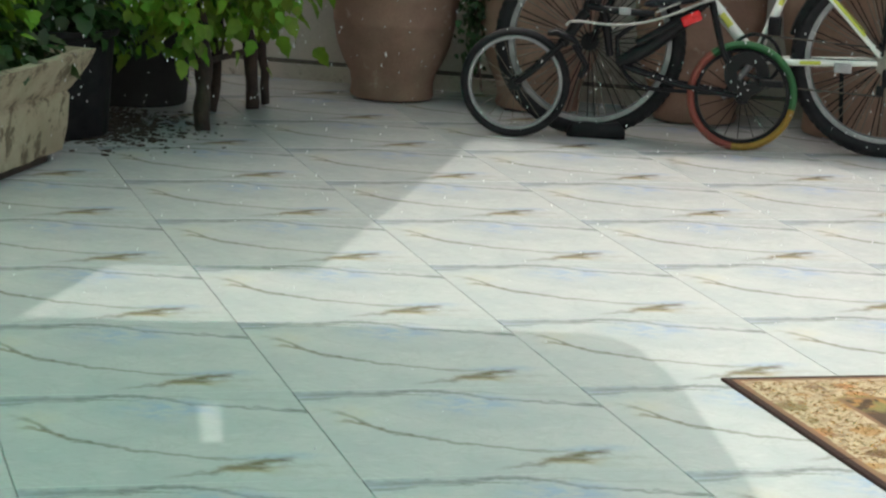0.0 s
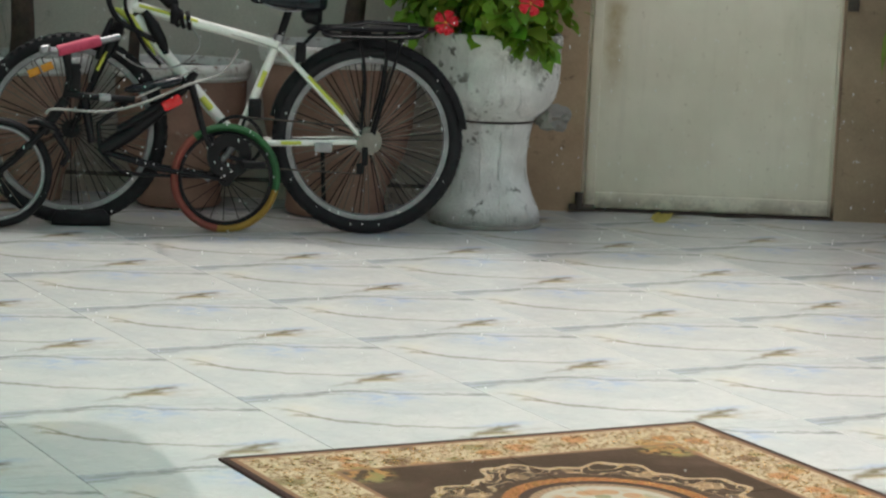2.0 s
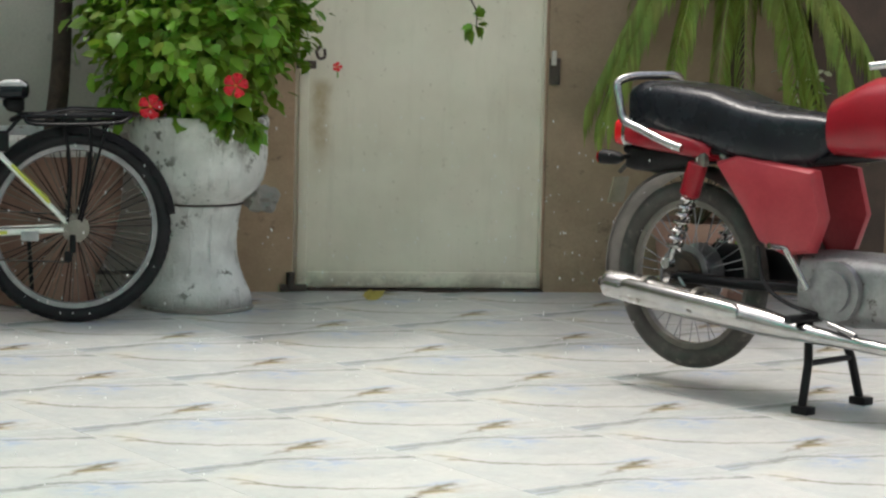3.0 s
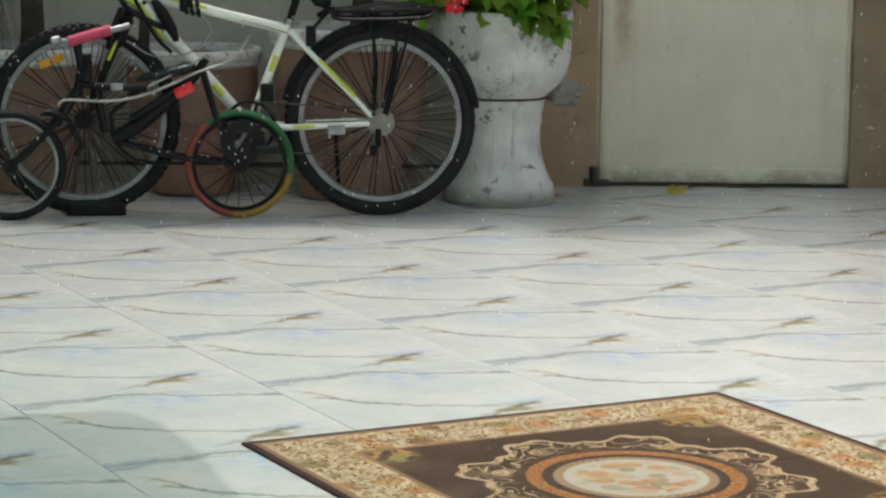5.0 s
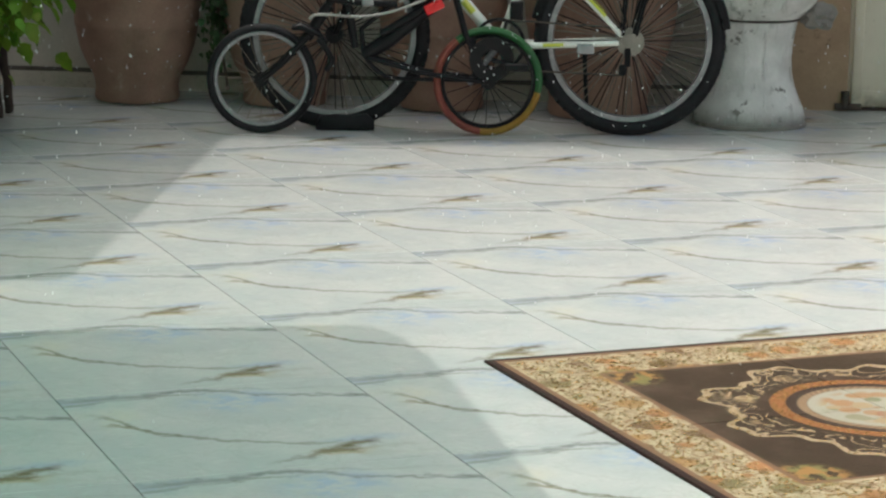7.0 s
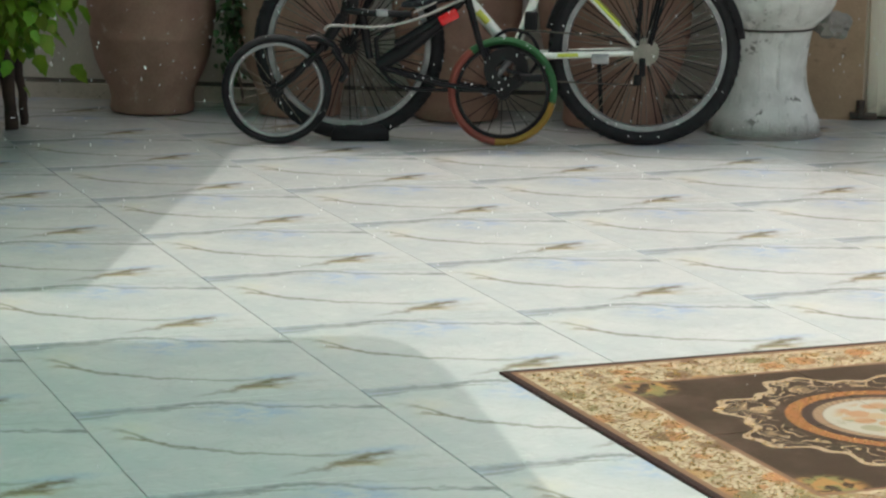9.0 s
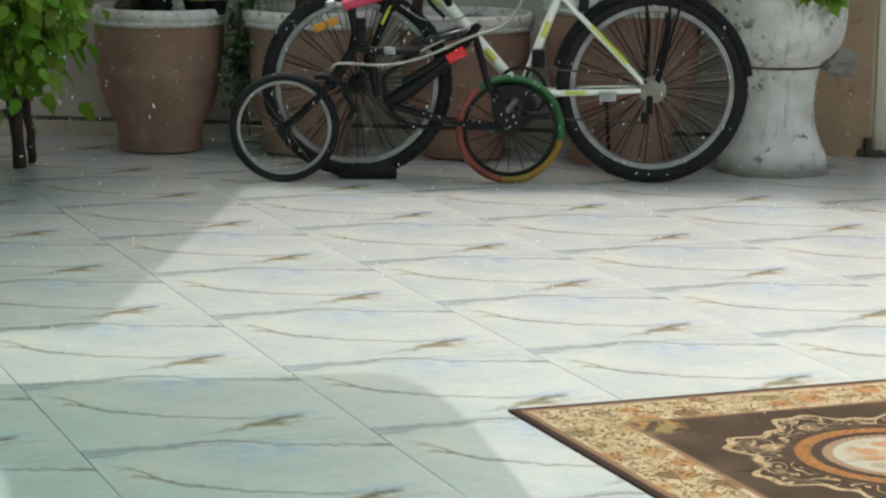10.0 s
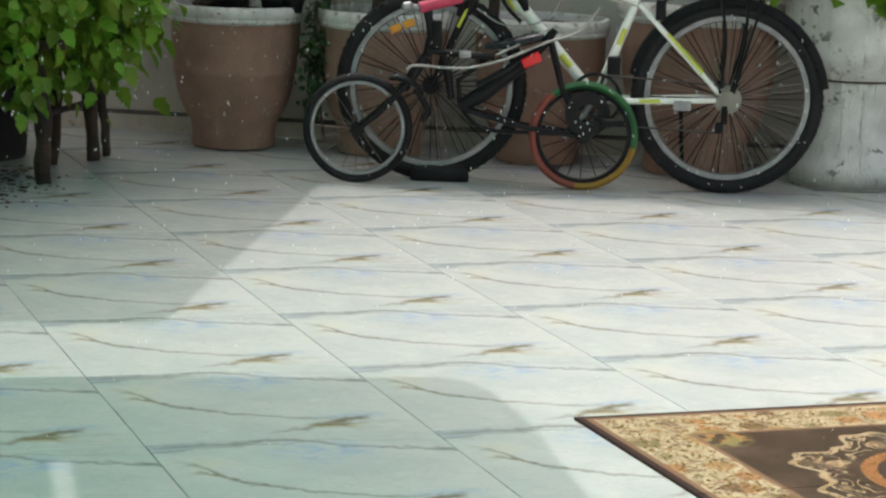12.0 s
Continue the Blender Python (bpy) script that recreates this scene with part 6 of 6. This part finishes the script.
        bar(ind, "stalk", [(-0.27, 0.105 * s, 0.672), (-0.25, 0.03 * s, 0.676)], 0.008, M["plastic"])
    pl = part("number_plate", box(B(), (-0.003, -0.036, -0.042), (0.003, 0.036, 0.042), 0.002, Matrix.Translation((-0.335, -0.01, 0.565)) @ Matrix.Rotation(radians(14), 4, "Y")), M["plate"], k, "dull metal plate with plain bars")
    for z in (-0.022, 0.022):
        part("bar_mark", box(B(), (-0.0055, -0.028, z - 0.011), (-0.0035, 0.028, z + 0.011), 0, Matrix.Translation((-0.335, -0.01, 0.565)) @ Matrix.Rotation(radians(14), 4, "Y")), M["iron"], pl)
    bar(k, "plate_stay", [(-0.33, -0.01, 0.62), (-0.28, -0.01, 0.67)], 0.007, M["iron"])
    part("tail_bracket", loft(B(), [(-0.285, 0, 0.655, 0.035, 0.020), (-0.25, 0, 0.672, 0.055, 0.040), (-0.16, 0, 0.676, 0.070, 0.046), (-0.05, 0, 0.690, 0.075, 0.035), (0.06, 0, 0.695, 0.07, 0.02)], 18, 3.4), M["plastic"], k, "black plastic tail bracket")
    # grab rail
    pts = [(0.03, -0.142, 0.722), (-0.02, -0.150, 0.735), (-0.13, -0.150, 0.770), (-0.195, -0.150, 0.794), (-0.214, -0.150, 0.850), (-0.227, -0.145, 0.900), (-0.210, -0.10, 0.921), (-0.200, 0.0, 0.924), (-0.210, 0.10, 0.921), (-0.227, 0.145, 0.900), (-0.214, 0.150, 0.850), (-0.195, 0.150, 0.794), (-0.13, 0.150, 0.770), (-0.02, 0.150, 0.735), (0.03, 0.142, 0.722)]
    bar(k, "grab_rail", pts, 0.013, M["chrome"], "chrome grab rail round the seat", 4, 12)
    # side panels, tank
    for s in (-1, 1):
        pnl = [Vector(q) for q in ((0.135, 0, 0.690), (0.22, 0, 0.715), (0.50, 0, 0.690), (0.54, 0, 0.56), (0.50, 0, 0.455), (0.40, 0, 0.440), (0.31, 0, 0.470), (0.25, 0, 0.555))]
        b = rings(B(), [[Vector((p.x * (1 - e) + 0.36 * e, y * s, p.z * (1 - e) + 0.58 * e)) for p in pnl] for e, y in ((0.0, 0.085), (0.0, 0.105), (0.08, 0.122), (0.4, 0.132))])
        bmesh.ops.subdivide_edges(b, edges=b.edges[:], cuts=1, smooth=0.6)
        part("side_panel", b, M["red_faded"], k, "faded red side panel")
    part("fuel_tank", loft(B(), [(0.50, 0, 0.80, 0.07, 0.05), (0.53, 0, 0.815, 0.11, 0.085), (0.66, 0, 0.845, 0.135, 0.115), (0.82, 0, 0.86, 0.135, 0.125), (0.94, 0, 0.865, 0.115, 0.105), (1.0, 0, 0.86, 0.07, 0.06), (1.015, 0, 0.86, 0.03, 0.02)], 28, 3.0), M["red"], k, "glossy red fuel tank")
    # frame, engine
    for s in (-1, 1):
        bar(k, "frame_rail", [(-0.16, 0.085 * s, 0.735), (0.10, 0.090 * s, 0.72), (0.45, 0.06 * s, 0.71), (0.95, 0.03 * s, 0.78)], 0.014, M["black"])
        bar(k, "frame_strut", [(0.14, 0.085 * s, 0.71), (0.30, 0.08 * s, 0.56), (0.47, 0.07 * s, 0.34)], 0.014, M["fender_metal"])
        bar(k, "footpeg", [(0.50, 0.06 * s, 0.27), (0.50, 0.21 * s, 0.275)], 0.013, M["tyre"])
        bar(k, "stand_leg", [(0.46, 0.06 * s, 0.27), (0.495, 0.10 * s, 0.14), (0.505, 0.135 * s, 0.015)], 0.013, M["black"])
        part("stand_foot", box(B(), (0.48, 0.135 * s - 0.022, 0.0), (0.54, 0.135 * s + 0.022, 0.024), 0.006), M["black"], k)
    bar(k, "stand_bar", [(0.495, -0.10, 0.14), (0.495, 0.10, 0.14)], 0.009, M["black"])
    bar(k, "down_frame", [(1.0, 0, 0.78), (0.93, 0, 0.50), (0.85, 0, 0.30)], 0.017, M["black"])
    en = part("crankcase", loft(B(), [(0.42, 0, 0.36, 0.06, 0.06), (0.45, 0, 0.36, 0.105, 0.095), (0.62, 0, 0.355, 0.115, 0.105), (0.76, 0, 0.36, 0.105, 0.095), (0.80, 0, 0.36, 0.06, 0.06)], 20, 4), M["engine"], k, "grimy cast alloy engine case")
    part("clutch_cover", disc(disc(B(), (0.60, -0.125, 0.36), 0.085, 0.012, 32), (0.60, -0.142, 0.36), 0.06, 0.008, 32), M["alloy"], en)
    part("cylinder", loft(B(), [(0.76, 0, 0.40, 0.06, 0.06), (0.80, 0, 0.405, 0.075, 0.075), (0.92, 0, 0.42, 0.075, 0.075), (0.95, 0, 0.42, 0.05, 0.05)], 16, 5), M["engine"], en)
    bar(k, "foot_lever", [(0.60, -0.15, 0.27), (0.70, -0.16, 0.25)], 0.008, M["chrome"])
    bar(k, "kick_lever", [(0.52, -0.15, 0.36), (0.45, -0.17, 0.47), (0.44, -0.23, 0.48)], 0.009, M["chrome"])
    # front end
    for s in (-1, 1):
        bar(k, "fork_leg", [(1.22, 0.085 * s, fwz), (1.14, 0.085 * s, 0.55), (1.03, 0.085 * s, 0.90)], [0.022, 0.022, 0.015], M["chrome"])
        bar(k, "mirror_stalk", [(0.96, 0.26 * s, 1.01), (0.95, 0.32 * s, 1.15)], 0.005, M["black"])
    bar(k, "handlebar", [(0.84, -0.34, 1.00), (0.93, -0.26, 1.01), (1.0, -0.10, 0.96), (1.0, 0.10, 0.96), (0.93, 0.26, 1.01), (0.84, 0.34, 1.00)], 0.011, M["chrome"], "", 4)
    part("headlamp", loft(B(), [(1.02, 0, 0.86, 0.06, 0.06), (1.06, 0, 0.86, 0.085, 0.085), (1.15, 0, 0.86, 0.09, 0.09), (1.165, 0, 0.86, 0.07, 0.07)], 24, 2.0), M["black"], k)
    part("cable_run", tube(B(), [(0.32, -0.13, 0.46), (0.36, -0.145, 0.36), (0.44, -0.14, 0.31), (0.55, -0.14, 0.29)], 0.006, 7, 4), M["tyre"], k)


motorcycle()


# ---- rain ----
def raindrops():
    """A light sun shower: single drops caught in the air."""
    r = random.Random(77)
    b = B()
    for _ in range(950):
        a, dist = radians(r.uniform(49, 85)), r.uniform(3.2, 8.0)
        p = Vector((-1.53 + dist * math.cos(a), -6.46 + dist * math.sin(a), 0))
        p.z = r.uniform(0.35, 1.0) * (1.35 - 0.075 * dist) if r.random() < 0.8 else r.uniform(0.05, 0.6)
        w = r.uniform(0.0007, 0.0015) * (dist / 5.5)
        bmesh.ops.create_icosphere(b, subdivisions=1, radius=1.0, matrix=Matrix.Translation(p) @ Matrix.Diagonal((w, w, w * r.uniform(1.3, 3.6), 1)))
    return tagged(solid("raindrops", b, M["drop"], "bright raindrops of a sun shower in the air", "rain"), kind="stuff")


M["drop"] = pbr("water_drop", (0.80, 0.82, 0.82), (0.88, 0.88, 0.88), 0.1, scale=30, bump=0.0)
raindrops()


# ---- floor pieces ----
GRID = Matrix.Translation((0.145, -1.302, 0)) @ Matrix.Rotation(radians(-0.7), 4, "Z")
med = thing("floor_medallion", "brown and gold carpet-patterned floor medallion of polished tiles", "floor medallion", Matrix.Translation((1.055, -2.487, 0.0)) @ Matrix.Rotation(radians(-0.5), 4, "Z"))
M["medallion"] = medallion_material(med)


def tile_mesh(name, half, material, thick=0.003, top=0.0, edge=0.0012):
    return mesh_of(name, rings(B(), [[Vector((sx * (half - e), sy * (half - e), z)) for sx, sy in ((-1, -1), (1, -1), (1, 1), (-1, 1))] for e, z in ((0.0, top - thick), (0.0, top - edge), (edge, top))]), material, smooth=False)


me = tile_mesh("medallion_tile", 0.2994, M["medallion"], 0.008, 0.006)
for ix in (-0.3, 0.3):
    for iy in (-0.3, 0.3):
        part("medallion_tile", me, None, med, at=Matrix.Translation((ix, iy, 0)))

me = tile_mesh("tile", 0.2988, M["tile"])
inv = GRID.inverted()
near, far = [], []
for i in range(-7, 12):
    for j in range(-13, 8):
        c = GRID @ Vector((0.6 * i + 0.3, 0.6 * j + 0.3, 0))
        wl = WALL.inverted() @ c
        if wl.y > (0.55 if -6 < wl.x < -0.9 and c.y > 3 else 0.30) or c.x < -3.5 or c.x > 6.9 or c.y < -8.9:
            continue
        (near if -2.5 < c.x < 6.3 and c.y > -6.6 else far).append((i, j))
for i, j in near:
    ob = new("tile", me)
    ob.parent = bed
    ob.matrix_basis = GRID @ Matrix.Translation((0.6 * i + 0.3, 0.6 * j + 0.3, 0.0))
b = B()
for i, j in far:
    q = [GRID @ Vector((0.6 * i + 0.3 + sx * 0.298, 0.6 * j + 0.3 + sy * 0.298, 0)) for sx, sy in ((-1, -1), (1, -1), (1, 1), (-1, 1))]
    rings(b, [[p + Vector((0, 0, -0.003)) for p in q], q])
M["far_tile"] = pbr("plain_white_tile", (0.55, 0.565, 0.545), (0.61, 0.61, 0.585), 0.2, scale=4, bump=0.02)
tagged(part("far_tiles", b, M["far_tile"], bed, smooth=False), kind="stuff")
